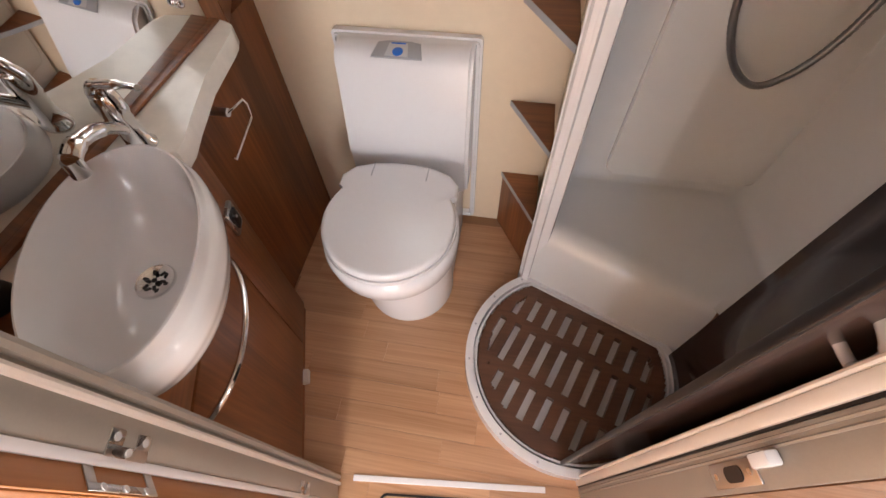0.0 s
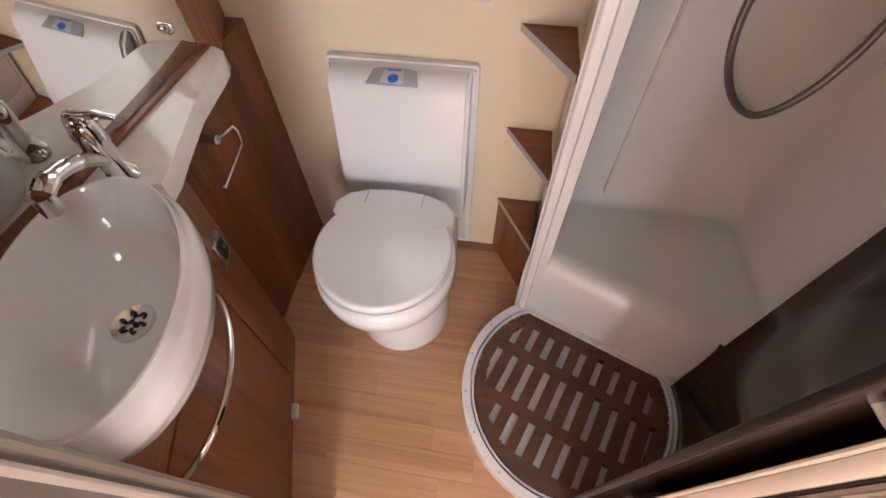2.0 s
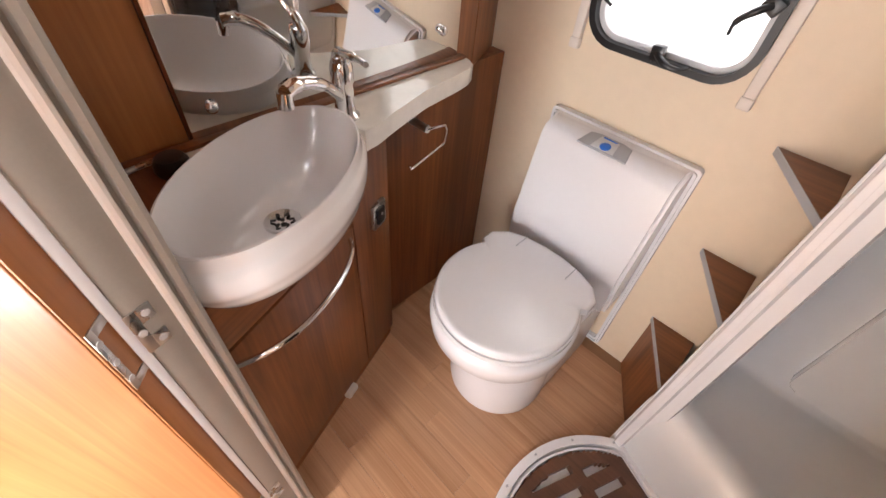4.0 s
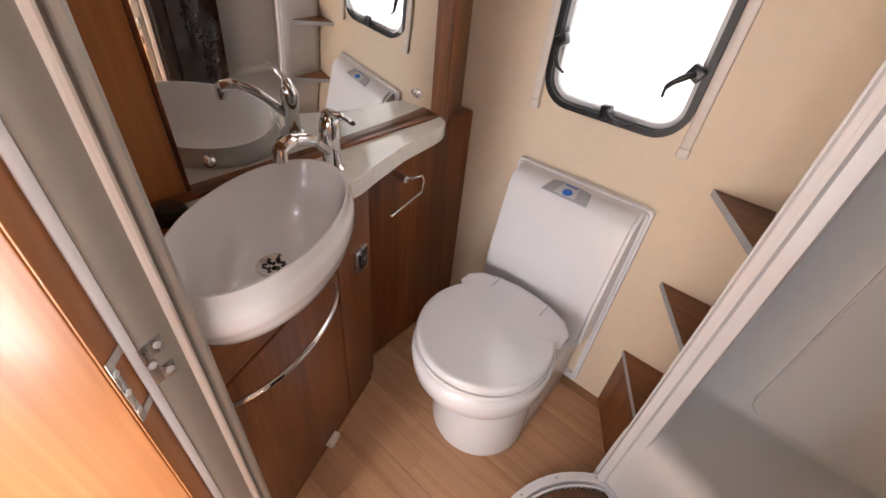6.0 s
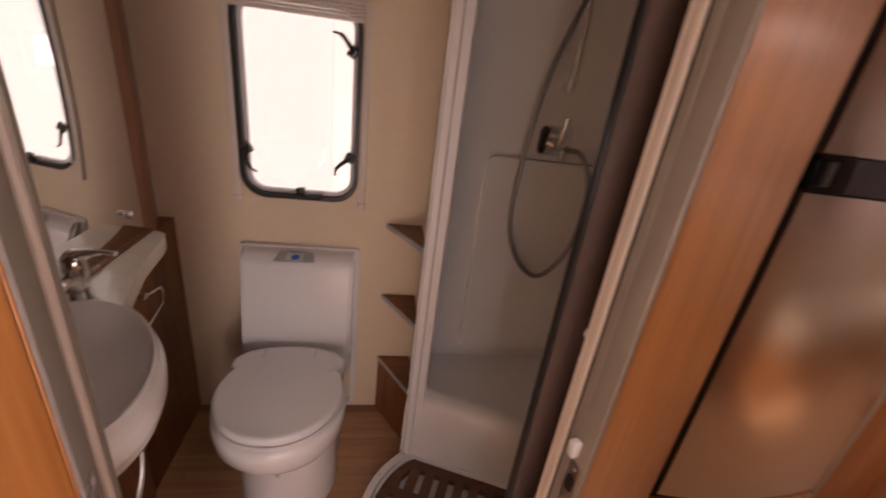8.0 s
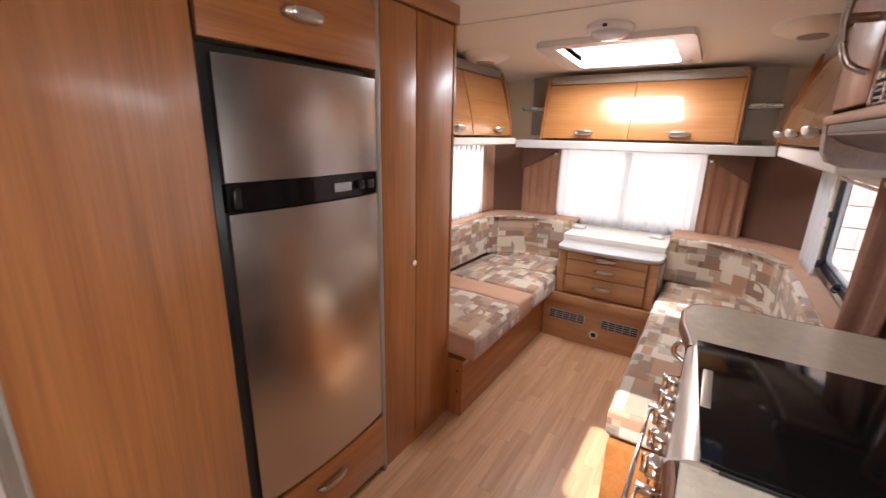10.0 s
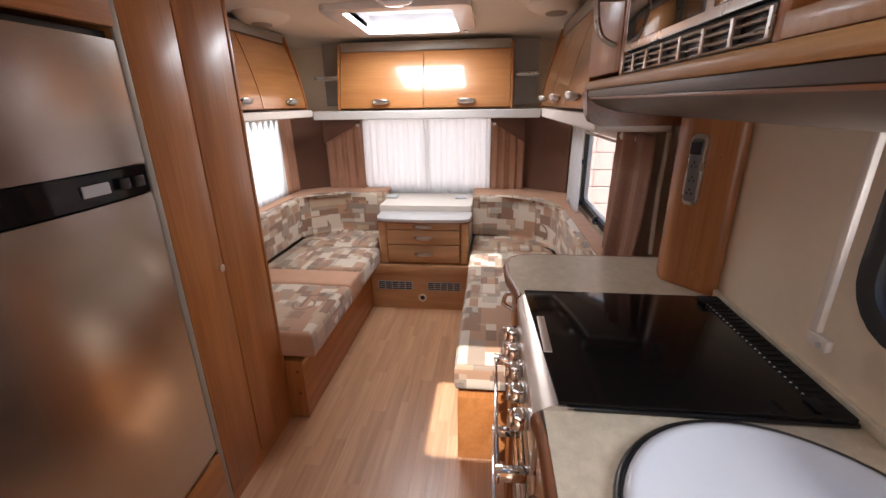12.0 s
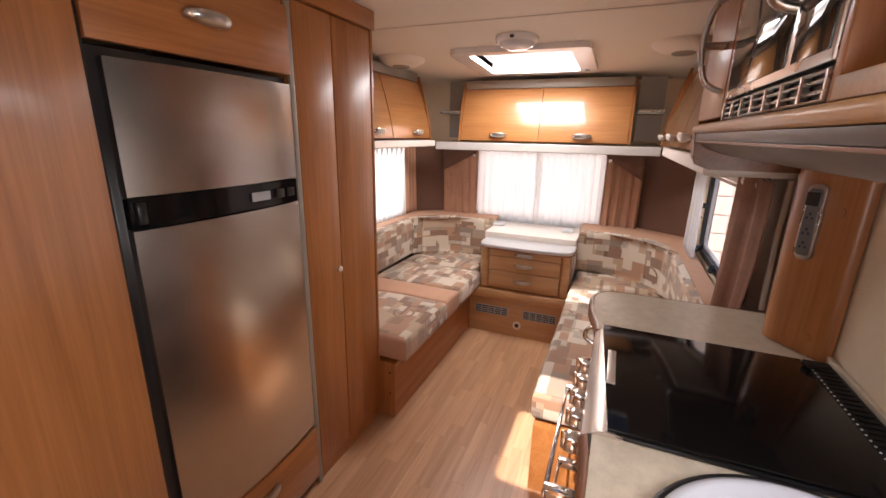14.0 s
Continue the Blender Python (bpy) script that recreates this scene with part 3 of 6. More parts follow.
part("panel", prism([(0.629, 0.128), (1.064, 0.392), (1.064, 0.44), (0.775, 0.262), (0.652, 0.150)], 0, ZC, 0.002), OAK_Z, post_w)
thr = tagged(link("threshold", box(0.0, -0.008, 0.0, 0.53, 0.008, 0.006, 0.002), WHITE_PLASTIC, m=pose(-0.006, 0.100, 0, 0, 0, 6.3)), "thin pale threshold strip across the washroom floor", "trim", kind="structure")

hatch = [rounded(0.085, -0.28, 0.50, 0.068, 0.02), rounded(0.091, -0.274, 0.494, 0.062, 0.016)]
tagged(link("floor_hatch_trim", ring(hatch[0], hatch[1], 0.0004, 0.003), BLACK, m=pose(0, 0, 0, 0, 0, 6.3)), "thin black trim round a hatch in the floor", "trim", kind="structure")

LEAF = FM @ pose(-0.006, -0.001, 0, 0, 0, -148)
leaf = tagged(thing("washroom_door", LEAF), "open honey wood-grain washroom door on steel hinges", "door", kind="structure")
part("leaf", box(0.0, -0.001, 0.03, 0.66, 0.029, 1.84, 0.002), OAK_Z, leaf)
part("edging", box(-0.003, 0.0, 0.03, -0.0003, 0.028, 1.84, 0.0008), OAK_Z, leaf, "wood edge strip")
# no real bead: white strip paints the light showing between jamb and leaf
part("beading", box(-0.004, -0.0005, 0.0, 0.0012, 0.0095, 1.86, 0.0015), WHITE_PLASTIC, dframe, "white strip standing in for the lit gap at the hinge")
for z in (0.30, 0.873, 1.55):
    hinge = part("hinge", box(0.0002, 0.002, -0.030, 0.0020, 0.013, 0.030, 0.0006), BRUSHED, dframe, "zinc-plated hinge plate", m=pose(0.0, 0.006, z))
    part("hinge_wing", box(0.0002, 0.013, 0.010, 0.0020, 0.027, 0.030, 0.0006), BRUSHED, hinge)
    part("hinge_wing", box(0.0002, 0.013, -0.030, 0.0020, 0.027, -0.010, 0.0006), BRUSHED, hinge)
    for dv, dz in ((0.020, 0.021), (0.008, 0.0), (0.020, -0.021)):
        part("screw", disc((0.0026, dv, dz), (1, 0, 0), 0.0042, 0.0016, 10), LIGHTGREY, hinge)
    flap = part("hinge_flap", box(-0.0048, 0.0185, -0.048, -0.0031, 0.0265, 0.048, 0.0005), BRUSHED, leaf, "zinc-plated hinge frame", m=pose(0, 0, z))
    for z0 in (-0.048, 0.036):
        part("flap_arm", box(-0.0047, 0.001, z0, -0.0032, 0.0187, z0 + 0.012, 0.0005), BRUSHED, flap)
    part("hinge_pin", tube([(-0.005, -0.001, -0.05), (-0.005, -0.001, 0.05)], 0.0035, 8), CHROME, flap)
    for z0 in (-0.030, 0.0, 0.030):
        part("screw", disc((-0.0052, 0.0225, z0), (1, 0, 0), 0.0038, 0.0014, 10), LIGHTGREY, flap)


# ---- washroom: lining, mirror ----
lining = tagged(thing("washroom_panelling"), "reddish wood-grain panelling behind the basin", "wall panel", kind="structure")
part("panel", box(-0.44, 0.0, 0, -0.368, 0.221, ZC), OAK_Z, lining, "honey wood panel")
part("panel", box(-0.44, 0.223, 0.813, -0.368, 0.90, ZC), RED_Z, lining, "red-brown wood panel")
part("panel", prism([(-0.44, 0.902), (-0.368, 0.902), (-0.44, 1.066)], 0.813, ZC), RED_Z, lining, "red-brown wood panel")
part("panel", box(-0.44, 0.223, 0, -0.412, 1.066, 0.811), RED_Z, lining, "red-brown wood panel")
mirror = tagged(thing("mirror", pose(-0.366, 0, 0)), "tall frameless washroom mirror held by chrome dome screws", "mirror")
part("glass", box(0, 0.226, 0.862, 0.006, 0.832, 1.62, 0.0015), MIRROR, mirror, "silvered glass")
for y, z in ((0.268, 0.905), (0.780, 0.925), (0.263, 1.58), (0.775, 1.58)):
    part("screw", lathe([(0.0105, 0), (0.0105, 0.003), (0.008, 0.007), (0, 0.009)], 16), CHROME, mirror, "chrome dome screw", 60, pose(0.0062, y, z, 0, 90, 0))

# ---- washroom: vanity ----
van = tagged(thing("vanity_unit"), "red-brown wood-grain vanity cabinet with a slanted front", "cabinet")
VA, VB = Vector((-0.155, 0.107, 0)), Vector((-0.321, 0.571, 0))
VANG = math.degrees(math.atan2(VB.y - VA.y, VB.x - VA.x))
VM = pose(VA.x, VA.y, 0, 0, 0, VANG)            # x along the front towards the window wall, -y out into the room
part("upper_body", prism([(-0.41, 0.46), (-0.305, 0.50), (-0.333, 0.571), (-0.41, 0.571)], 0.695, 0.811), RED_Z, van)
part("body", prism([(-0.41, 0.05), (-0.165, 0.085), (-0.333, 0.571), (-0.41, 0.571)], 0.0, 0.695), RED_Z, van)
part("fascia", box(-0.06, -0.008, 0.624, 0.344, 0.008, 0.735, 0.002), RED_X, van, "", m=VM)
door = part("door", box(-0.06, -0.010, 0.052, 0.344, 0.008, 0.620, 0.002), RED_Z, van, "wood-grain cabinet door", m=VM)
part("towel_rail", tube(smooth_path([(0.330, -0.010, 0.594), (0.30, -0.036, 0.597), (0.24, -0.060, 0.601), (0.165, -0.072, 0.603), (0.09, -0.068, 0.602), (0.03, -0.046, 0.598), (-0.018, -0.010, 0.592)], 7), 0.0058, 10, flat=0.7), CHROME, van, "long bowed chrome rail", 60, VM)
part("panel", box(0.348, -0.010, 0.052, 0.493, 0.008, 0.811, 0.002), RED_Z, van, "", m=VM)
part("plinth", box(-0.06, 0.0, 0.0, 0.493, 0.008, 0.05), RED_X, van, "", m=VM)
part("door_stop", box(0.22, -0.024, 0.02, 0.265, 0.0, 0.045, 0.006), OFFWHITE, van, "small ivory door buffer", m=VM)
part("side_panel", box(-0.411, 0.576, 0.0, -0.392, 1.066, 0.811), RED_Z, van, "recessed wood panel")
sock = tagged(thing("switch_plate", VM @ pose(0.44, -0.0105, 0.585)), "square dark switch with a nickel surround on the vanity", "switch")
part("surround", prism(rounded(-0.026, -0.036, 0.026, 0.036, 0.006), 0, 0.007, 0.002), BRUSHED, sock, "nickel surround", m=pose(0, 0, 0, 90, 0, 0))
part("rocker", prism(rounded(-0.015, -0.022, 0.015, 0.022, 0.003), 0.007, 0.012, 0.002), BLACK, sock, "black rocker", m=pose(0, 0, 0, 90, 0, 0))
part("lamp", disc((0.002, -0.0125, 0.004), (0, 1, 0), 0.004, 0.002, 12), GREY, sock)

def counter_outlines():
    """The counter as seen from above, cut out round the back of the oval basin: the pale end and the wooden end."""
    u, p, c = Vector((-0.5, 0.866)), Vector((-0.866, -0.5)), Vector((-0.188, 0.266))
    arc = {q: c + u * 0.205 * math.cos(radians(q)) + p * 0.122 * math.sin(radians(q)) for q in range(-14, 176, 8)}
    edge = [(-0.408, 0.86), (-0.365, 0.86), (-0.338, 0.856), (-0.315, 0.842), (-0.303, 0.815), (-0.298, 0.78), (-0.282, 0.66), (-0.25, 0.545), (-0.232, 0.49), (-0.226, 0.46)]
    pale = [(-0.408, arc[98].y)] + edge + [(v.x, v.y) for q, v in arc.items() if q <= 98]
    dark = [(v.x, v.y) for q, v in arc.items() if q >= 98] + [(-0.095, 0.082), (-0.12, 0.055), (-0.16, 0.05), (-0.408, 0.05), (-0.408, arc[98].y - 0.001)]
    return pale, dark


vtop = tagged(thing("basin_counter"), "pale stone-effect counter with a rounded end round the basin", "worktop")
part("top", prism(counter_outlines()[0], 0.812, 0.853, 0.003), BASINTOP, vtop, "pale stone-effect top", 40)
part("wooden_end", prism(counter_outlines()[1], 0.812, 0.8525), RED_X, vtop, "reddish wood-grain end", 40)
tagged(link("counter_upstand", prism([(-0.3675, 0.05), (-0.346, 0.05), (-0.346, 0.850), (-0.3675, 0.850)], 0.8532, 0.8615, 0.003), RED_X, smooth=40), "reddish wood upstand under the mirror", "trim")

# basin: an oval bowl with a stepped skirt
BM = pose(-0.188, 0.266, 0, 0, 0, 120)
basin = tagged(thing("basin", BM), "glossy white oval washbasin with a stepped rim", "washbasin")
prof = [(0.0, 0.752), (0.16, 0.753), (0.42, 0.761), (0.64, 0.784), (0.80, 0.822), (0.88, 0.862), (0.905, 0.880), (0.925, 0.887), (0.945, 0.887), (0.958, 0.880), (0.962, 0.870),
        (0.975, 0.866), (1.000, 0.862), (1.014, 0.854), (1.014, 0.836), (1.005, 0.826), (0.982, 0.820), (0.976, 0.812), (0.93, 0.794), (0.80, 0.765), (0.62, 0.743), (0.40, 0.736), (0.0, 0.734)]
bowl_bm = lathe(prof, 64, 0.200, 0.117)
for v in bowl_bm.verts:
    k = 1 - min(1.0, math.hypot(v.co.x / 0.200, v.co.y / 0.117))
    v.co.x += 0.022 * k
    v.co.y += 0.025 * k
part("bowl", bowl_bm, CERAMIC, basin, "", 60)
drain = part("drain", lathe([(0, 0.743), (0.012, 0.7435), (0.026, 0.747), (0.029, 0.7475), (0.031, 0.745), (0.031, 0.742)], 28), CHROME, basin, "chrome waste with a slotted strainer", 50, pose(0.022, 0.021, 0.0140))
for i in range(6):
    a = radians(60 * i)
    part("slot", prism(rounded(0.010, -0.0026, 0.0195, 0.0026, 0.0022, 3), 0.7495, 0.7507), BLACK, drain, m=pose(0, 0, 0, 0, 0, 60 * i) @ pose(0, 0, -0.0025))
part("slot", disc((0, 0, 0.7475), (0, 0, 1), 0.004, 0.0012, 12), BLACK, drain)

# mixer tap
tap = tagged(thing("mixer_tap", pose(-0.293, 0.468, 0.853)), "chrome single-lever mixer tap with a long swan spout", "tap")
part("base", lathe([(0, 0), (0.025, 0), (0.025, 0.005), (0.019, 0.009), (0.0175, 0.03), (0.0175, 0.062), (0.020, 0.065), (0.020, 0.090), (0.017, 0.100), (0, 0.104)], 28), CHROME, tap, "", 60)
part("spout", tube(smooth_path([(0.004, -0.008, 0.040), (0.020, -0.040, 0.072), (0.036, -0.078, 0.096), (0.047, -0.112, 0.106), (0.053, -0.132, 0.103)], 7), [0.009] * 10 + [0.0105] * 10 + [0.0125] * 9, 14), CHROME, tap, "", 60)
part("aerator", disc((0.054, -0.135, 0.092), (0.02, -0.1, -1), 0.012, 0.024, 18), CHROME, tap, "", 60)
part("lever", tube(smooth_path([(-0.012, 0.004, 0.094), (0.004, 0.000, 0.112), (0.030, -0.004, 0.119), (0.058, -0.006, 0.122), (0.080, -0.007, 0.121)], 6), [0.014] * 8 + [0.010] * 9 + [0.0065] * 8, 12, flat=0.7), CHROME, tap, "", 60)

# cup holder ring end by the basin
tumbler = tagged(thing("plug", pose(-0.312, 0.175, 0.853)), "black rubber plug resting on the vanity top", "plug")
part("body", lathe([(0, 0), (0.024, 0), (0.026, 0.006), (0.024, 0.018), (0.020, 0.024), (0, 0.026)], 24), BLACK, tumbler)
chain = tagged(link("plug_chain", tube(smooth_path([(-0.322, 0.165, 0.872), (-0.338, 0.135, 0.862), (-0.328, 0.090, 0.858), (-0.285, 0.068, 0.858), (-0.20, 0.064, 0.858)], 6), 0.0045, 8), BRUSHED, smooth=60), "thin grey cord lying round the basin", "cord")

# toilet-roll holder
roll = tagged(thing("roll_holder", pose(-0.392, 0.70, 0.735)), "nickel toilet-roll holder of bent wire, empty", "toilet-roll holder")
part("stem", tube([(0.0, 0, 0), (0.080, 0, 0)], 0.0095, 14), BRUSHED, roll, "", 60)
part("wire", tube([(0.078, 0.0, 0.0), (0.090, 0.020, 0.004), (0.092, 0.045, 0.002), (0.094, 0.050, -0.012), (0.092, 0.046, -0.048), (0.088, -0.060, -0.082), (0.088, -0.066, -0.070)], 0.0032, 8), CHROME, roll, "", 60)

# ---- washroom: toilet ----
toi = tagged(thing("toilet", pose(0.012, 0, 0)), "white plastic cassette toilet with closed lid and grey flush panel", "toilet")


def egg(front, back, half, n=48, squash=1.0):
    """A lid outline: round in front, squarer towards the hinge."""
    pts = []
    cy = front + half * 1.02
    for i in range(n):
        a = 2 * math.pi * i / n
        x, y = half * math.cos(a), math.sin(a)
        y = cy + (y * half * 1.02 if y < 0 else y * (back - cy))
        if math.sin(a) > 0:
            x *= 1 - 0.12 * math.sin(a) ** 6
        pts.append((x, y))
    return pts


part("pedestal", lathe([(0, 0), (0.150, 0), (0.153, 0.02), (0.150, 0.12), (0.146, 0.20), (0.150, 0.28), (0, 0.28)], 48, 1.0, 1.0), WHITE_PLASTIC, toi, "", 50, pose(0.01, 0.735, 0))
part("pedestal_back", prism(rounded(-0.135, 0.74, 0.155, 1.06, 0.03), 0.0, 0.30, 0.004), WHITE_PLASTIC, toi)
bmb = bmesh.new()
rings = []
for f, bk, hf, z in ((0.56, 0.88, 0.150, 0.262), (0.525, 0.89, 0.170, 0.285), (0.497, 0.90, 0.186, 0.325), (0.490, 0.90, 0.190, 0.372), (0.495, 0.90, 0.188, 0.395), (0.51, 0.89, 0.178, 0.405)):
    rings.append([bmb.verts.new((x, y, z)) for x, y in egg(f, bk, hf)])
for a, b in zip(rings, rings[1:]):
    for i in range(48):
        bmb.faces.new((a[i], a[(i + 1) % 48], b[(i + 1) % 48], b[i]))
bmb.faces.new(rings[-1])
bmb.faces.new(rings[0][::-1])
part("bowl", bmb, WHITE_PLASTIC, toi, "", 50)
part("seat", prism(egg(0.497, 0.83, 0.184), 0.406, 0.420, 0.005, 3), WHITE_PLASTIC, toi, "", 50)
lidbm = bmesh.new()


def lid_outline():
    """Round in front, two square wings at the hinge, a shallow arc behind."""
    pts = [(0.180 * math.cos(radians(q)), 0.682 + 0.182 * math.sin(radians(q))) for q in range(-205, 26, 7)]
    return pts + [(0.157, 0.772), (0.170, 0.782), (0.170, 0.822), (0.14, 0.858), (0.09, 0.878), (0.03, 0.888), (-0.03, 0.888), (-0.09, 0.878), (-0.14, 0.858), (-0.170, 0.822), (-0.170, 0.782), (-0.157, 0.772)]


rows = []
for s, z in ((1.0, 0.424), (1.004, 0.434), (0.992, 0.442), (0.965, 0.446), (0.92, 0.4445), (0.6, 0.4445), (0.3, 0.445)):
    rows.append([lidbm.verts.new((x * s, 0.69 + (y - 0.69) * s, z)) for x, y in lid_outline()])
for a, b in zip(rows, rows[1:]):
    for i in range(len(a)):
        lidbm.faces.new((a[i], a[(i + 1) % len(a)], b[(i + 1) % len(a)], b[i]))
lidbm.faces.new(rows[-1])
lidbm.faces.new(rows[0][::-1])
bmesh.ops.recalc_face_normals(lidbm, faces=lidbm.faces)
part("lid", lidbm, WHITE_PLASTIC, toi, "closed white lid", 50)
for x in (-0.085, 0.075):
    part("hinge_gap", box(x - 0.0012, 0.825, 0.4442, x + 0.0012, 0.880, 0.4472), GREY, toi)
part("blade_handle", box(0.0, 0.576, 0.205, 0.016, 0.586, 0.262, 0.004), GREY, toi, "grey valve lever under the bowl")
# cistern panel leaning back, with a rounded top
cb = bmesh.new()
prof = [(0.93, 0.30), (0.925, 0.44), (0.965, 0.66), (0.972, 0.700), (0.985, 0.722), (1.01, 0.732), (1.055, 0.734), (1.055, 0.30)]
lo = [cb.verts.new((-0.183, y, z)) for y, z in prof]
hi = [cb.verts.new((0.180, y, z)) for y, z in prof]
cb.faces.new(lo)
cb.faces.new(hi[::-1])
for i in range(len(prof)):
    j = (i + 1) % len(prof)
    cb.faces.new((lo[j], lo[i], hi[i], hi[j]))
bmesh.ops.recalc_face_normals(cb, faces=cb.faces)
bmesh.ops.bevel(cb, geom=[e for e in cb.edges if abs(e.verts[0].co.x - e.verts[1].co.x) < 1e-6 and max(e.verts[0].co.y, e.verts[1].co.y) < 1.05], offset=0.010, segments=3, affect="EDGES")
part("cistern", cb, WHITE_PLASTIC, toi, "", 40)
fo = rounded(-0.205, 0.03, 0.196, 0.740, 0.012)
fi = rounded(-0.188, 0.047, 0.179, 0.723, 0.008)
part("surround", ring(fo, fi, 0.0, 0.018), WHITE_PLASTIC, toi, "white ribbed surround on the wall", 40, pose(0, 1.067, 0) @ pose(0, 0, 0, 90, 0, 0))
fo2, fi2 = rounded(-0.198, 0.037, 0.189, 0.733, 0.010), rounded(-0.194, 0.041, 0.185, 0.729, 0.008)
part("surround_rib", ring(fo2, fi2, 0.0185, 0.026), WHITE_PLASTIC, toi, "", 40, pose(0, 1.067, 0) @ pose(0, 0, 0, 90, 0, 0))
pm = pose(-0.012, 0.9935, 0.7245, 14, 0, 0)
panel = part("flush_panel", prism([(-0.066, -0.026), (0.066, -0.026), (0.055, 0.024), (0.03, 0.03), (-0.03, 0.03), (-0.055, 0.024)], 0, 0.006, 0.003), GREY, toi, "grey flush control panel", m=pm)
part("panel_centre", prism([(-0.03, -0.022), (0.03, -0.022), (0.024, 0.02), (-0.024, 0.02)], 0.0062, 0.008, 0.001), LIGHTGREY, panel)
part("button", lathe([(0, 0.0115), (0.011, 0.011), (0.0135, 0.009), (0.0135, 0.006)], 24), BLUE, panel, "round blue flush button", 50, pose(0.002, -0.008, 0))
part("mark", box(-0.018, 0.016, 0.0078, 0.018, 0.020, 0.009), BLUE, panel, "small blue lettering bar")

# ---- washroom: corner shelves, blind rails, locker ----
for z, n in ((0.841, 0), (0.555, 1), (0.266, 2)):
    sh = tagged(thing("corner_shelf", pose(0, 0, z)), "triangular wood-grain corner shelf with a grey edging", "shelf", "corner shelves beside the shower")
    part("board", prism([(0.296, 1.068), (0.420, 1.068), (0.420, 0.87), (0.412, 0.868)], -0.016, 0.0), RED_X, sh)
    part("edging", prism([(0.2945, 1.0678), (0.296, 1.0678), (0.4118, 0.8682), (0.411, 0.8665)], -0.0165, 0.0005), GREY, sh, "grey edge strip")
low = tagged(link("corner_box", prism([(0.300, 1.066), (0.418, 1.066), (0.418, 0.872)], 0.0, 0.249), RED_Z), "wood-grain boxing under the lowest corner shelf", "cabinet")
for x in (-0.187, 0.205):
    rl = tagged(thing("blind_rail", pose(x, WALL_L, 0)), "ivory blind guide rail beside the washroom window", "rail", "blind rails")
    part("rail", box(-0.011, -0.017, 0.905, 0.011, -0.001, 1.50, 0.003), OFFWHITE, rl)
    part("end_cap", box(-0.013, -0.020, 0.885, 0.013, -0.001, 0.910, 0.004), OFFWHITE, rl)
bl = tagged(thing("roller_blind", pose(0.004, WALL_L, 1.53)), "raised pleated ivory blind in its cassette", "blind")
part("cassette", box(-0.215, -0.045, -0.02, 0.215, -0.001, 0.035, 0.006), OFFWHITE, bl)
for i in range(5):
    part("pleat", box(-0.188, -0.034, -0.028 - i * 0.010, 0.188, -0.012, -0.0205 - i * 0.010, 0.002), OFFWHITE, bl)
part("pull_bar", box(-0.19, -0.036, -0.082, 0.19, -0.006, -0.070, 0.003), OFFWHITE, bl)
lk = tagged(thing("washroom_locker"), "wood-grain washroom locker above the window", "cabinet")
part("body", box(-0.408, 0.80, 1.60, 0.30, 1.068, 1.935, 0.002), RED_X, lk)
part("door", box(-0.40, 0.785, 1.605, 0.295, 0.799, 1.925, 0.003), RED_X, lk)
tagged(link("ceiling_rail", tube([(0.30, 0.99, 1.615), (0.42, 0.93, 1.615)], 0.008, 10), OFFWHITE, smooth=60), "short ivory hanging rail by the shower", "rail")

# ---- washroom: shower ----
SC, SR = Vector((0.575, 0.515)), 0.322
TL, TR = Vector((0.398, 0.806)), Vector((0.897, 0.600))


def tray_outline(r, inset=0.0, n=56):
    """A round tray cut off by the line of the riser."""
    d = (TR - TL).normalized()
    nrm = Vector((d.y, -d.x))
    pts = []
    for i in range(n):
        a = 2 * math.pi * i / n
        p = SC + r * Vector((math.cos(a), math.sin(a)))
        q = (p - TL).dot(nrm) - inset
        if q < 0:
            p = p - nrm * q
        pts.append((p.x, p.y))
    return pts


tray = tagged(thing("shower_tray"), "round white shower tray with a raised riveted rim", "shower tray")
part("base", prism(tray_outline(SR - 0.01, 0.004), 0.001, 0.012), WHITE_PLASTIC, tray)
part("rim", ring(tray_outline(SR, 0.0), tray_outline(SR - 0.024, 0.012), 0.0, 0.052), WHITE_PLASTIC, tray, "", 40)
part("rim_lip", ring(tray_outline(SR - 0.030, 0.014), tray_outline(SR - 0.036, 0.018), 0.012, 0.044), WHITE_PLASTIC, tray, "", 40)
for a in range(100, 300, 22):
    p = SC + (SR - 0.012) * Vector((math.cos(radians(a)), math.sin(radians(a))))
    part("rivet", disc((p.x, p.y, 0.0528), (0, 0, 1), 0.0035, 0.002, 8), GREY, tray)
DA = math.degrees(math.atan2(TR.y - TL.y, TR.x - TL.x))
duck = tagged(thing("duckboard"), "dark slotted wooden duckboard in the shower tray", "duckboard")


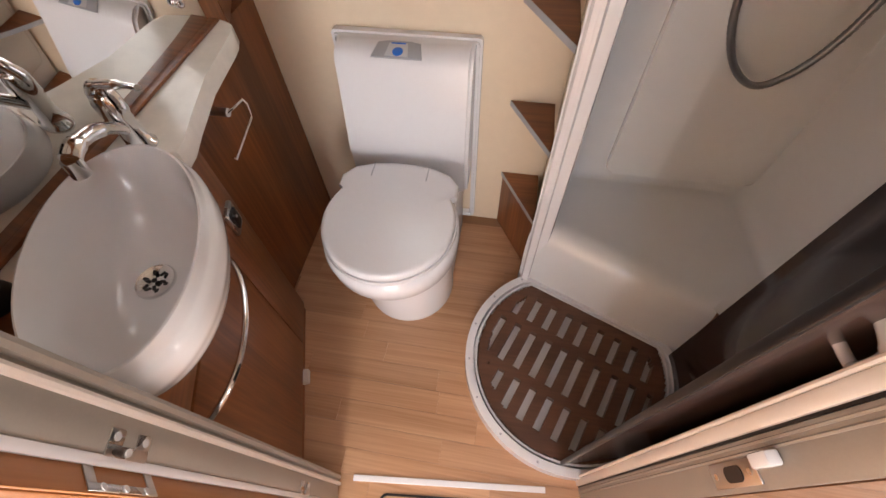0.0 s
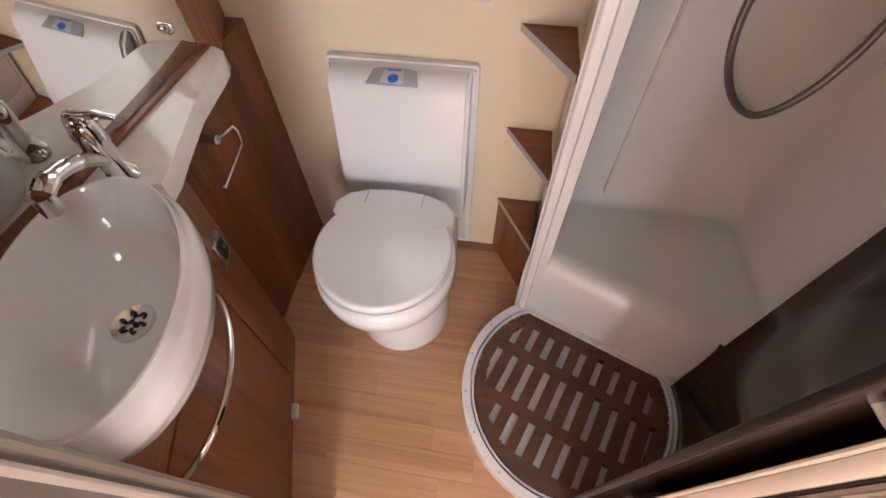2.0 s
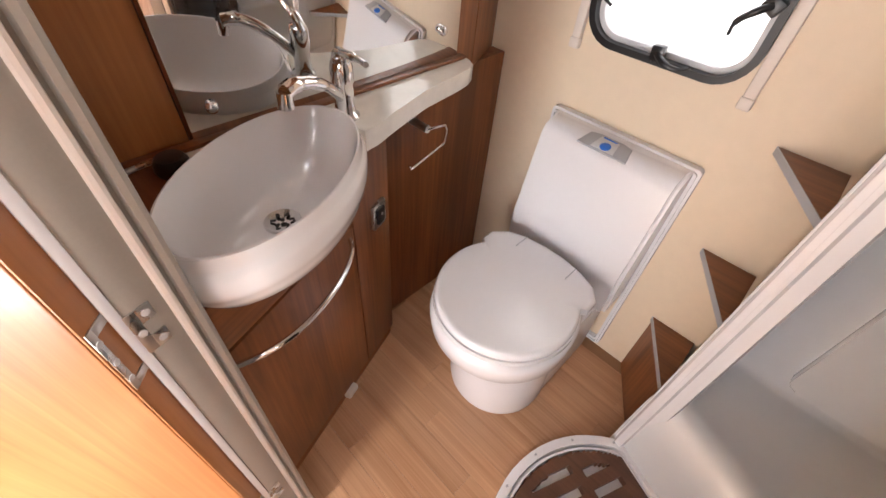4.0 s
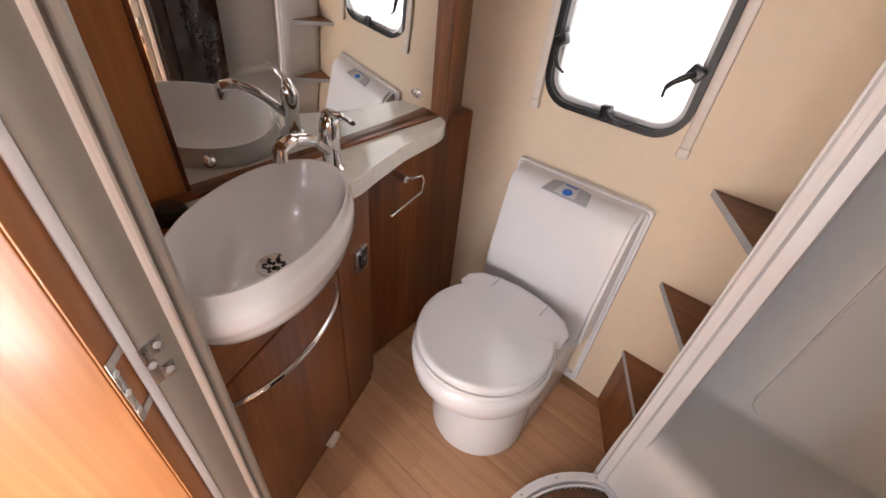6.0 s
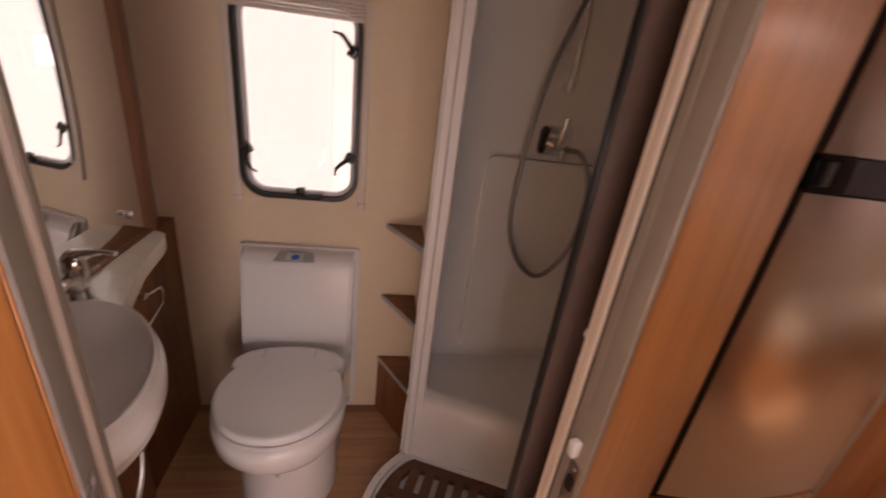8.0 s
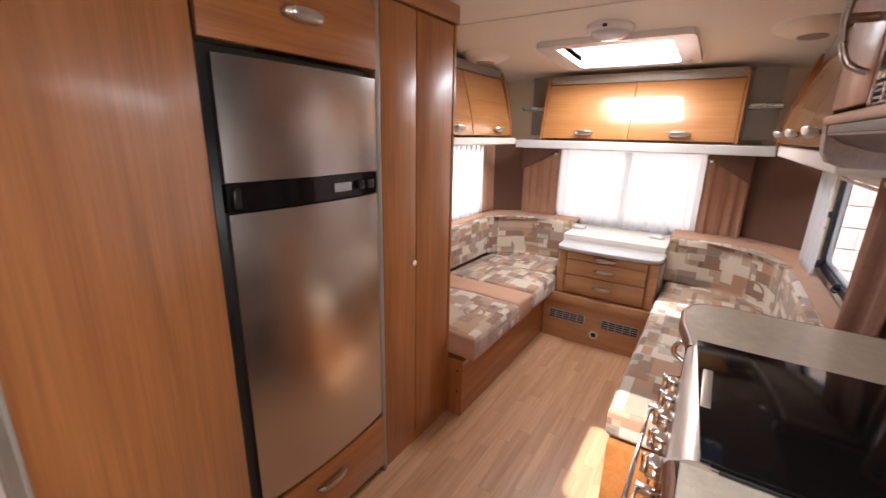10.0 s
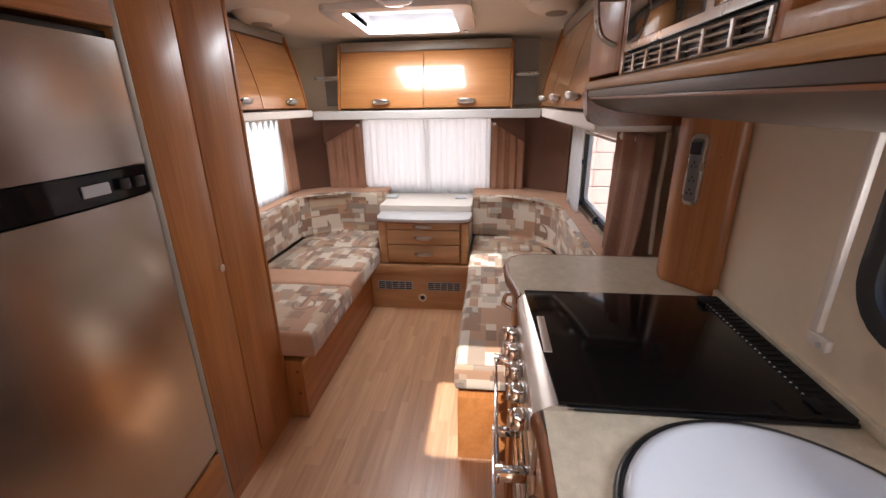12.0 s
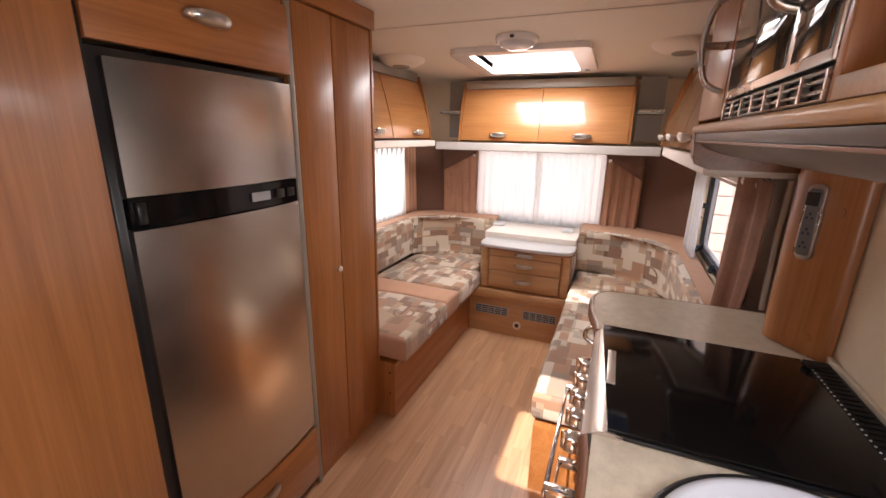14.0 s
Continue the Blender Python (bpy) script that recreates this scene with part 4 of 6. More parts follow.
def slotted_board():
    """The duckboard as bars between rows of slots, cut to the tray's outline."""
    bm = bmesh.new()
    d = Vector((math.cos(radians(DA)), math.sin(radians(DA))))
    nrm = Vector((d.y, -d.x))
    step = 0.0054
    lim = SR - 0.040

    def solid(u, v):
        p = TL + d * u + nrm * v
        if (p - SC).length > lim or v < 0.020:
            return False
        for base, length in ((0.050, 0.095), (0.172, 0.135), (0.332, 0.105)):
            if base < v < base + length:
                k = (u - 0.03 + (0.024 if base > 0.1 else 0.0) - (0.024 if base > 0.3 else 0)) % 0.054
                if 0.017 < k < 0.0375 and (p - SC).length < lim - 0.03:
                    return False
        return True
    cells = {}
    n1, n2 = 132, 112
    for i in range(n1):
        for j in range(n2):
            cells[i, j] = solid(-0.05 + i * step, j * step)
    vs = {}

    def vert(i, j, z):
        if (i, j, z) not in vs:
            p = TL + d * (-0.05 + (i - 0.5) * step) + nrm * ((j - 0.5) * step)
            vs[i, j, z] = bm.verts.new((p.x, p.y, z))
        return vs[i, j, z]
    for (i, j), on in cells.items():
        if not on:
            continue
        bm.faces.new([vert(a, b, 0.040) for a, b in ((i, j), (i, j + 1), (i + 1, j + 1), (i + 1, j))])
        for (di, dj), (a, b) in {(-1, 0): ((i, j), (i, j + 1)), (1, 0): ((i + 1, j + 1), (i + 1, j)), (0, -1): ((i + 1, j), (i, j)), (0, 1): ((i, j + 1), (i + 1, j + 1))}.items():
            if not cells.get((i + di, j + dj), False):
                bm.faces.new((vert(*a, 0.014), vert(*b, 0.014), vert(*b, 0.040), vert(*a, 0.040)))
    bmesh.ops.recalc_face_normals(bm, faces=bm.faces)
    return bm


part("board", slotted_board(), DUCKBOARD, duck, smooth=None)

cub = tagged(thing("shower_cubicle"), "glossy white moulded shower lining with a low seat ledge", "shower")
d2 = (TR - TL).normalized()
n2 = Vector((-d2.y, d2.x))
A, B = TL, TR
# riser, ledge, walls
la, lb = TL + n2 * 0.045 + d2 * 0.03, TR + n2 * 0.045


def sheet(pts, thick, bm=None):
    """A plate between four corners, thickened behind."""
    bm = bm or bmesh.new()
    p = [Vector(q) for q in pts]
    nn = (p[1] - p[0]).cross(p[3] - p[0]).normalized() * thick
    v = [bm.verts.new(q) for q in p] + [bm.verts.new(q - nn) for q in p]
    bm.faces.new(v[:4])
    bm.faces.new(v[7:3:-1])
    for i in range(4):
        j = (i + 1) % 4
        bm.faces.new((v[j], v[i], v[i + 4], v[j + 4]))
    return bm


YB = 1.062
lin = bmesh.new()


def strip(bm, a, b):
    for i in range(len(a) - 1):
        bm.faces.new((a[i], a[i + 1], b[i + 1], b[i]))


# vertical section along the riser: swept from the post to the dark screen, ending at the wall lining
sect = [(0.0, 0.012), (0.0, 0.03), (0.004, 0.20), (0.010, 0.262), (0.028, 0.292), (0.06, 0.302)]
ra = [lin.verts.new((*(TL + n2 * o), z)) for o, z in sect]
rb = [lin.verts.new((*(TR + n2 * o), z)) for o, z in sect]
strip(lin, rb, ra)
back = [(0.424, 0.86), (0.428, 1.02), (0.440, 1.05), (0.47, YB), (0.62, YB), (0.99, YB), (1.04, 1.05), (1.055, 1.01), (1.055, 0.61), (TR.x + 0.012, TR.y - 0.025)]
def lining_ring(k, z):
    """The wall's plan drawn in towards the middle, for a rounded foot."""
    return [lin.verts.new((0.75 + (x - 0.75) * k, 0.90 + (y - 0.90) * k, z)) for x, y in back]


lowv = lining_ring(0.86, 0.302)
lin.faces.new([ra[-1], *lowv[:], rb[-1]][::-1])
prev = lowv
for k, z in ((0.91, 0.306), (0.955, 0.320), (0.985, 0.345), (1.0, 0.385), (1.0, 1.05), (1.0, 1.93)):
    cur = lining_ring(k, z)
    strip(lin, prev, cur)
    prev = cur
bmesh.ops.recalc_face_normals(lin, faces=lin.faces)
part("lining", lin, SHOWER_WHITE, cub, "", 50)
part("wall_step", prism(rounded(0.615, 0.345, 1.050, 1.115, 0.022, 8), 0.0, 0.030, 0.010, 4), SHOWER_WHITE, cub, "moulded lower wall step", 40, upright(0, YB, 0, 0))
pst = [(0.388, 0.812), (0.394, 0.788), (0.412, 0.784), (0.420, 0.80), (0.444, 0.798), (0.452, 0.82), (0.440, 0.88), (0.434, 1.064), (0.421, 1.064), (0.419, 0.868), (0.408, 0.862), (0.404, 0.84), (0.392, 0.836)]
part("corner_post", prism([(x + 0.016, y - 0.006) for x, y in pst], 0.052, 1.935), WHITE_PLASTIC, cub, "ribbed white aluminium post", 30)
for o in (0.0, 0.016):
    part("rib", tube([(0.406 + o, 0.800 - o * 1.1, 0.053), (0.406 + o, 0.800 - o * 1.1, 1.93)], 0.0035, 8), WHITE_PLASTIC, cub, "", 60)

# tinted screen: a fixed dark panel and a curved leaf standing on the tray rim
scr = tagged(thing("shower_screen"), "dark brown tinted curved shower screen with white handle", "shower screen")


def curved_leaf(a0, a1, r, z0, z1, thick, n=24):
    bm = bmesh.new()
    cols = []
    for i in range(n + 1):
        a = radians(a0 + (a1 - a0) * i / n)
        c = Vector((math.cos(a), math.sin(a)))
        cols.append([bm.verts.new((*(SC + c * q), z)) for q, z in ((r, z0), (r, z1), (r + thick, z1), (r + thick, z0))])
    for x, y in zip(cols, cols[1:]):
        for k in range(4):
            bm.faces.new((x[k], x[(k + 1) % 4], y[(k + 1) % 4], y[k]))
    bm.faces.new(cols[0])
    bm.faces.new(cols[-1][::-1])
    bmesh.ops.recalc_face_normals(bm, faces=bm.faces)
    return bm


part("fixed_panel", curved_leaf(-48, 12, SR - 0.020, 0.053, 1.90, 0.006), TINTED, scr, "dark tinted acrylic panel", 60)
part("sliding_leaf", box(0.618, 0.028, 0.055, 0.87, 0.034, 1.88, 0.001), TINTED_BROWN, scr, "brown tinted acrylic leaf", m=FM)
part("leaf_edge", box(0.610, 0.025, 0.055, 0.6175, 0.037, 1.88, 0.002), BLACK, scr, "dark edge trim", m=FM)
part("head_rail", curved_leaf(-110, 160, SR - 0.02, 1.90, 1.935, 0.03, 40), WHITE_PLASTIC, scr, "white curved head rail", 60)
part("handle", tube(smooth_path([(0.690, 0.029, 0.930), (0.686, 0.010, 0.932), (0.682, 0.000, 0.940), (0.680, -0.001, 0.968), (0.682, 0.006, 0.982), (0.690, 0.029, 0.985)], 5), [0.006] * 8 + [0.0085] * 10 + [0.0105] * 8, 10), WHITE_PLASTIC, scr, "white pull handle", 60, FM)

# shower fittings
fit_ = tagged(thing("shower_mixer", pose(0.83, YB, 1.155)), "chrome shower mixer with lever on the shower wall", "tap")
part("plate", prism(rounded(-0.055, -0.02, 0.055, 0.075, 0.015), 0, 0.012, 0.004), CHROME, fit_, "", 50, pose(0, 0, 0, 90, 0, 0))
part("body", tube([(0, -0.008, 0.03), (0, -0.065, 0.03)], [0.026, 0.022], 20), CHROME, fit_, "", 60)
part("lever", tube(smooth_path([(0, -0.055, 0.03), (0, -0.07, 0.065), (0.0, -0.075, 0.11)], 5), [0.015] * 5 + [0.010] * 6, 12), CHROME, fit_, "", 60)
part("outlet", tube([(0.03, -0.03, 0.0), (0.03, -0.03, -0.03)], 0.009, 12), CHROME, fit_, "", 60)
bar = tagged(thing("shower_riser", pose(0.83, YB, 0)), "chrome shower riser bar with slider and handset", "shower head")
part("bar", tube([(0, -0.045, 1.34), (0, -0.045, 1.80)], 0.009, 12), CHROME, bar, "", 60)
for z in (1.35, 1.79):
    part("bracket", tube([(0, -0.002, z), (0, -0.045, z)], 0.012, 12), CHROME, bar, "", 60)
part("slider", tube([(0, -0.045, 1.64), (0, -0.045, 1.69)], 0.018, 14), CHROME, bar, "", 60)
part("handset", tube(smooth_path([(0.0, -0.07, 1.60), (0.0, -0.085, 1.68), (-0.005, -0.10, 1.74), (-0.01, -0.13, 1.765)], 5), [0.010] * 10 + [0.018, 0.026, 0.032, 0.034, 0.034, 0.03], 14), CHROME, bar, "", 60)
pts = smooth_path([(0.86, YB - 0.03, 1.16), (0.92, YB - 0.04, 1.15), (0.965, YB - 0.055, 1.06), (0.968, YB - 0.06, 0.90), (0.93, YB - 0.062, 0.77), (0.855, YB - 0.062, 0.70), (0.77, YB - 0.062, 0.76), (0.715, YB - 0.062, 0.90), (0.715, YB - 0.065, 1.12), (0.745, YB - 0.07, 1.38), (0.81, YB - 0.072, 1.60)], 22)
hose = tagged(link("shower_hose", tube(pts, [0.0078 + 0.0011 * (i % 2) for i in range(len(pts))], 10), HOSE, smooth=60), "ribbed grey metal shower hose hanging in a loop", "hose")


# ---- fridge, drawer, wardrobe along the offside ----
FY = 0.42
tall = tagged(thing("fridge_housing"), "honey wood-grain housing round the fridge with a drawer above", "cabinet")
part("side_panel", box(1.065, FY + 0.004, 0, 1.085, 1.066, ZC), OAK_Z, tall)
part("side_panel", box(1.664, FY + 0.004, 0, 1.682, 1.066, ZC), OAK_Z, tall)
part("top_panel", box(1.085, FY + 0.012, 1.83, 1.664, 1.066, ZC), OAK_X, tall)
part("trim", box(1.662, FY - 0.006, 0.0, 1.684, FY + 0.004, ZC, 0.002), GREYFOIL, tall, "dark grey edge strip")
part("trim", box(1.070, FY - 0.004, 0.0, 1.083, FY + 0.004, ZC, 0.002), RUBBER, tall, "black edge strip")
dr = part("drawer_front", box(1.084, FY - 0.014, 1.628, 1.660, FY + 0.006, 1.828, 0.003), OAK_X, tall, "drop-down locker front")
bow_handle(dr, pose(1.368, FY - 0.014, 1.722), 0.13, thick=0.009)
low_dr = part("drawer_front", box(1.084, FY - 0.014, 0.05, 1.660, FY + 0.006, 0.285, 0.003), OAK_X, tall, "lower drawer front")
bow_handle(low_dr, pose(1.368, FY - 0.014, 0.21), 0.13, thick=0.009)
part("plinth", box(1.085, FY + 0.02, 0.0, 1.66, FY + 0.035, 0.05), RED_X, tall)

fr = tagged(thing("fridge_freezer", pose(1.088, FY, 0)), "tall brushed steel caravan fridge with black control band", "fridge")
FW = 0.566
part("case", box(0.0, 0.010, 0.292, FW, 0.60, 1.62, 0.004), BLACK, fr, "black fridge case")


def bulged_door(z0, z1, bulge=0.030, n=20):
    """A door that swells outwards across its width."""
    bm = bmesh.new()
    cols = []
    w0, w1 = 0.020, FW - 0.004
    for i in range(n + 1):
        t = i / n
        x = w0 + (w1 - w0) * t
        y = -0.004 - bulge * math.sin(math.pi * (0.06 + 0.88 * t)) ** 0.8
        cols.append([bm.verts.new(p) for p in ((x, y, z0), (x, y, z1), (x, 0.008, z1), (x, 0.008, z0))])
    for a, b in zip(cols, cols[1:]):
        for k in range(4):
            bm.faces.new((a[k], a[(k + 1) % 4], b[(k + 1) % 4], b[k]))
    bm.faces.new(cols[0])
    bm.faces.new(cols[-1][::-1])
    bmesh.ops.recalc_face_normals(bm, faces=bm.faces)
    return bm


part("freezer_door", bulged_door(1.302, 1.598), STEEL, fr, "brushed steel freezer door", 40)
part("fridge_door", bulged_door(0.315, 1.222), STEEL, fr, "brushed steel fridge door", 40)
band = part("control_band", bulged_door(1.226, 1.298, 0.024), GLOSSBLACK, fr, "glossy black control band", 40)
for x, w in ((0.35, 0.07), (0.45, 0.03), (0.495, 0.03)):
    part("display", box(x, -0.034, 1.248, x + w, -0.0285, 1.275, 0.002), GREY if w > 0.05 else BLACK, band, "small control display")
part("grip", box(0.03, -0.026, 1.238, 0.05, -0.014, 1.288, 0.003), BLACK, band)

wd = tagged(thing("wardrobe"), "tall honey wood-grain wardrobe with two doors", "wardrobe")
part("body", box(1.686, FY + 0.022, 0, 2.170, 1.066, ZC - 0.004), OAK_Z, wd)
part("door", box(1.690, FY - 0.002, 0.06, 1.892, FY + 0.020, 1.86, 0.004), OAK_Z, wd)
part("door", box(1.898, FY - 0.002, 0.06, 2.150, FY + 0.020, 1.86, 0.004), OAK_Z, wd)
part("cornice", box(1.686, FY - 0.012, 1.866, 2.178, FY + 0.021, ZC - 0.003, 0.003), OAK_X, wd)
part("end_post", box(2.153, FY - 0.004, 0.0, 2.172, FY + 0.020, 1.865, 0.004), OAK_Z, wd)
part("plinth", box(1.69, FY + 0.004, 0.0, 2.15, FY + 0.021, 0.056), OAK_X, wd)
part("lock", disc((1.873, FY - 0.006, 0.905), (0, 1, 0), 0.013, 0.010, 20), CHROME, wd, "round chrome lock")

# ---- kitchen ----
KT = 0.945
KF = -0.612


def worktop_outline():
    return [(0.715, -1.122), (0.715, -0.618), (1.20, -0.618), (1.66, -0.612), (1.80, -0.585), (1.90, -0.582), (1.945, -0.592), (1.975, -0.620), (1.985, -0.665), (1.985, -1.122)]


base_k = tagged(thing("kitchen_unit"), "honey wood-grain kitchen base unit with curved end", "cabinet")
part("body", prism([(0.725, -1.12), (0.725, -0.625), (1.20, -0.625), (1.20, -1.12)], 0.06, KT - 0.034), OAK_Z, base_k)
part("body", prism([(1.66, -1.12), (1.66, -0.62), (1.80, -0.60), (1.90, -0.60), (1.95, -0.625), (1.965, -0.67), (1.965, -1.12)], 0.0, KT - 0.034, 0.003), OAK_Z, base_k, "rounded end unit")
kd = part("door", box(0.735, -0.628, 0.07, 1.19, -0.61, KT - 0.05, 0.004), OAK_Z, base_k, "cupboard door")
bow_handle(kd, pose(1.10, -0.61, 0.80, 0, 0, 180), 0.12)
kd = part("door", box(1.675, -0.622, 0.07, 1.80, -0.596, KT - 0.05, 0.004), OAK_Z, base_k, "narrow cupboard door")
part("handle", tube(smooth_path([(1.79, -0.60, KT - 0.06), (1.80, -0.575, KT - 0.07), (1.80, -0.57, KT - 0.10), (1.79, -0.596, KT - 0.115)], 5), 0.007, 10), CHROME, kd, "chrome knob", 60)
wt = tagged(thing("kitchen_worktop"), "beige stone-effect kitchen worktop with a rounded wood-edged corner", "worktop")
part("top", prism(worktop_outline(), KT - 0.030, KT, 0.003), WORKTOP, wt)
WE = worktop_outline()


def bullnose(run):
    """A rounded wood edge swept along the worktop's outline."""
    bm, rows = bmesh.new(), []
    for i, p in enumerate(run):
        a, b = Vector(run[max(i - 1, 0)]), Vector(run[min(i + 1, len(run) - 1)])
        d = (b - a).normalized()
        o = Vector((-d.y, d.x))
        rows.append([bm.verts.new((p[0] + o.x * q, p[1] + o.y * q, KT + z)) for q, z in ((0.0, -0.001), (0.007, -0.0015), (0.012, -0.006), (0.015, -0.015), (0.015, -0.024), (0.012, -0.034), (0.0, -0.040))])
    for a, b in zip(rows, rows[1:]):
        for k in range(6):
            bm.faces.new((a[k], a[k + 1], b[k + 1], b[k]))
    bm.faces.new(rows[0])
    bm.faces.new(rows[-1][::-1])
    bmesh.ops.recalc_face_normals(bm, faces=bm.faces)
    return bm


part("edging", bullnose([(0.716, -0.6185), (0.90, -0.6185), (1.10, -0.6185), (1.16, -0.616), (1.203, -0.611)]), RED_X, wt, "reddish wood edging", 60)
part("edging", bullnose([(1.657, -0.611), (1.70, -0.607)] + [(x, y) for x, y in WE[4:9]] + [(1.985, -0.80), (1.985, -1.11)]), RED_X, wt, "reddish wood edging", 60)
part("upstand", box(0.725, -1.1225, KT + 0.0005, 1.985, -1.112, KT + 0.02, 0.002), WORKTOP, wt)

ck = tagged(thing("cooker", pose(1.206, 0, 0)), "built-in gas cooker with black glass lid and chrome rails", "cooker")
part("case", box(0.002, -1.10, 0.04, 0.446, -0.628, KT - 0.002), BRUSHED, ck)
fs = bmesh.new()
fsec = [(-0.668, KT + 0.0085), (-0.640, KT + 0.0105), (-0.628, KT + 0.009), (-0.606, KT - 0.004), (-0.600, KT - 0.010), (-0.598, KT - 0.030), (-0.610, KT - 0.036), (-0.668, KT - 0.036)]
fa, fb = [[fs.verts.new((x, y, z)) for y, z in fsec] for x in (0.0, 0.448)]
for i in range(len(fsec)):
    j = (i + 1) % len(fsec)
    fs.faces.new((fa[i], fa[j], fb[j], fb[i]))
fs.faces.new(fa)
fs.faces.new(fb[::-1])
bmesh.ops.recalc_face_normals(fs, faces=fs.faces)
part("front_strip", fs, SATIN, ck, "satin metal front strip", 30)
gl = part("glass_lid", prism([(0.002, -1.062), (0.002, -0.642), (0.446, -0.616), (0.446, -1.050)], KT + 0.011, KT + 0.018, 0.002), HOBGLASS, ck, "closed black glass lid")
part("lid_tab", box(0.15, -0.652, KT + 0.0105, 0.30, -0.634, KT + 0.0195, 0.002), SATIN, ck)
part("lid_frame", box(0.0, -1.106, KT + 0.002, 0.448, -0.655, KT + 0.0095, 0.002), BLACK, ck)
part("vent_strip", box(0.002, -1.102, KT + 0.010, 0.446, -1.053, KT + 0.019, 0.002), MATTEBLACK, ck, "black vent grille at the back")
for i in range(22):
    part("vent_fin", box(0.03 + i * 0.018, -1.094, KT + 0.0192, 0.038 + i * 0.018, -1.062, KT + 0.0215, 0.0005, 1), MATTEBLACK, ck)
for i in range(26):
    part("vent_dot", disc((0.03 + i * 0.0152, -1.0565, KT + 0.0192), (0, 0, 1), 0.0022, 0.0012, 6), LIGHTGREY, ck)
for x in (0.03, 0.41):
    part("lid_hinge", box(x - 0.016, -1.070, KT + 0.0185, x + 0.016, -1.048, KT + 0.0235, 0.002), MATTEBLACK, ck)
part("control_panel", box(0.006, -0.628, 0.80, 0.442, -0.605, KT - 0.03, 0.004), BRUSHED, ck, "brushed metal control panel")
for i in range(5):
    kn = part("knob", box(-0.017, -0.017, 0.004, 0.017, 0.017, 0.034, 0.005, 3), CHROME, ck, "chunky chrome control knob", 40, pose(0.065 + i * 0.078, -0.605, 0.866, -90, 0, 0))
    part("collar", lathe([(0.0, 0.004), (0.021, 0.004), (0.022, 0.0)], 20), BRUSHED, kn, "", 50)
    part("grip", box(-0.0045, -0.020, 0.030, 0.0045, 0.020, 0.043, 0.003), CHROME, kn)
for z0, z1 in ((0.545, 0.785), (0.08, 0.535)):
    od = part("oven_door", box(0.01, -0.625, z0, 0.438, -0.606, z1, 0.004), BRUSHED, ck, "metal oven door")
    part("oven_window", box(0.05, -0.6065, z0 + 0.04, 0.40, -0.6035, z1 - 0.06, 0.002), OVENGLASS, od, "dark oven glass")
    rail = box(0.015, -0.549, z1 - 0.034, 0.435, -0.540, z1 - 0.016, 0.003)
    rr = part("door_rail", rail, CHROME, od, "chrome oven rail", 60)
    for x in (0.035, 0.415):
        part("rail_bracket", box(x - 0.012, -0.607, z1 - 0.037, x + 0.012, -0.540, z1 - 0.013, 0.004), CHROME, rr)

sk = tagged(thing("sink", pose(0.990, -0.893, KT)), "round sink with white cover and black rim", "sink")
part("rim", lathe([(0.210, 0.0), (0.212, 0.006), (0.208, 0.011), (0.203, 0.011), (0.199, 0.004)], 56), BLACK, sk, "black rubber rim", 60)
part("cover", lathe([(0.200, 0.003), (0.198, 0.014), (0.190, 0.017), (0.182, 0.0165), (0.178, 0.013), (0.10, 0.0125), (0, 0.0125)], 56), SINKCOVER, sk, "white drop-in cover", 60)

# corner post with power sockets
po = tagged(thing("corner_boxing"), "honey wood-grain corner boxing standing on the worktop", "boxing")
part("boxing", prism([(1.690, -1.110), (1.694, -1.098), (1.79, -1.022), (1.812, -1.018), (1.86, -1.03), (1.86, -1.122), (1.690, -1.122)], KT + 0.001, 1.3955, 0.0), OAK_Z, po)
for z in (KT + 0.045, 1.30):
    part("screw_cap", disc((1.722, -1.0745, z), (-0.62, 0.785, 0), 0.013, 0.004, 20), OAK_Z, po, "round wood screw cap")
SM = pose(1.760, -1.0455, 1.268, 0, 0, 180 + 38.4)
so = tagged(thing("socket_panel", SM), "black three-way socket strip in a nickel surround", "socket")
part("surround", prism(rounded(-0.020, -0.090, 0.020, 0.090, 0.012), 0, 0.010, 0.003), BRUSHED, so, "nickel surround", 40, pose(0, 0, 0, 90, 0, 0))
part("faceplate", prism(rounded(-0.014, -0.080, 0.014, 0.080, 0.006), 0.0102, 0.014, 0.002), SOCKETFACE, so, "grey socket face", 40, pose(0, 0, 0, 90, 0, 0))
part("switch_block", box(-0.014, -0.021, 0.040, 0.014, -0.0135, 0.072, 0.002), BLACK, so, "black switch block")
for z in (0.015, -0.022, -0.055):
    for dx, dz in ((0, 0.006), (-0.006, -0.004), (0.006, -0.004)):
        part("socket_hole", box(dx - 0.002, -0.0152, z + dz - 0.003, dx + 0.002, -0.0138, z + dz + 0.003), BLACK, so)

for x in (1.312,):
    rl = tagged(thing("kitchen_blind_rail", pose(x, WALL_R + 0.036, 0)), "white blind guide rail beside the kitchen window", "rail")
    part("rail", box(-0.008, 0.0, 1.060, 0.008, 0.012, 1.392, 0.003), OFFWHITE, rl)
    part("end_cap", box(-0.035, 0.0, 1.036, 0.011, 0.013, 1.060, 0.004), OFFWHITE, rl)
    part("screw", disc((-0.022, 0.014, 1.046), (0, 1, 0), 0.005, 0.003, 10), BRUSHED, rl)

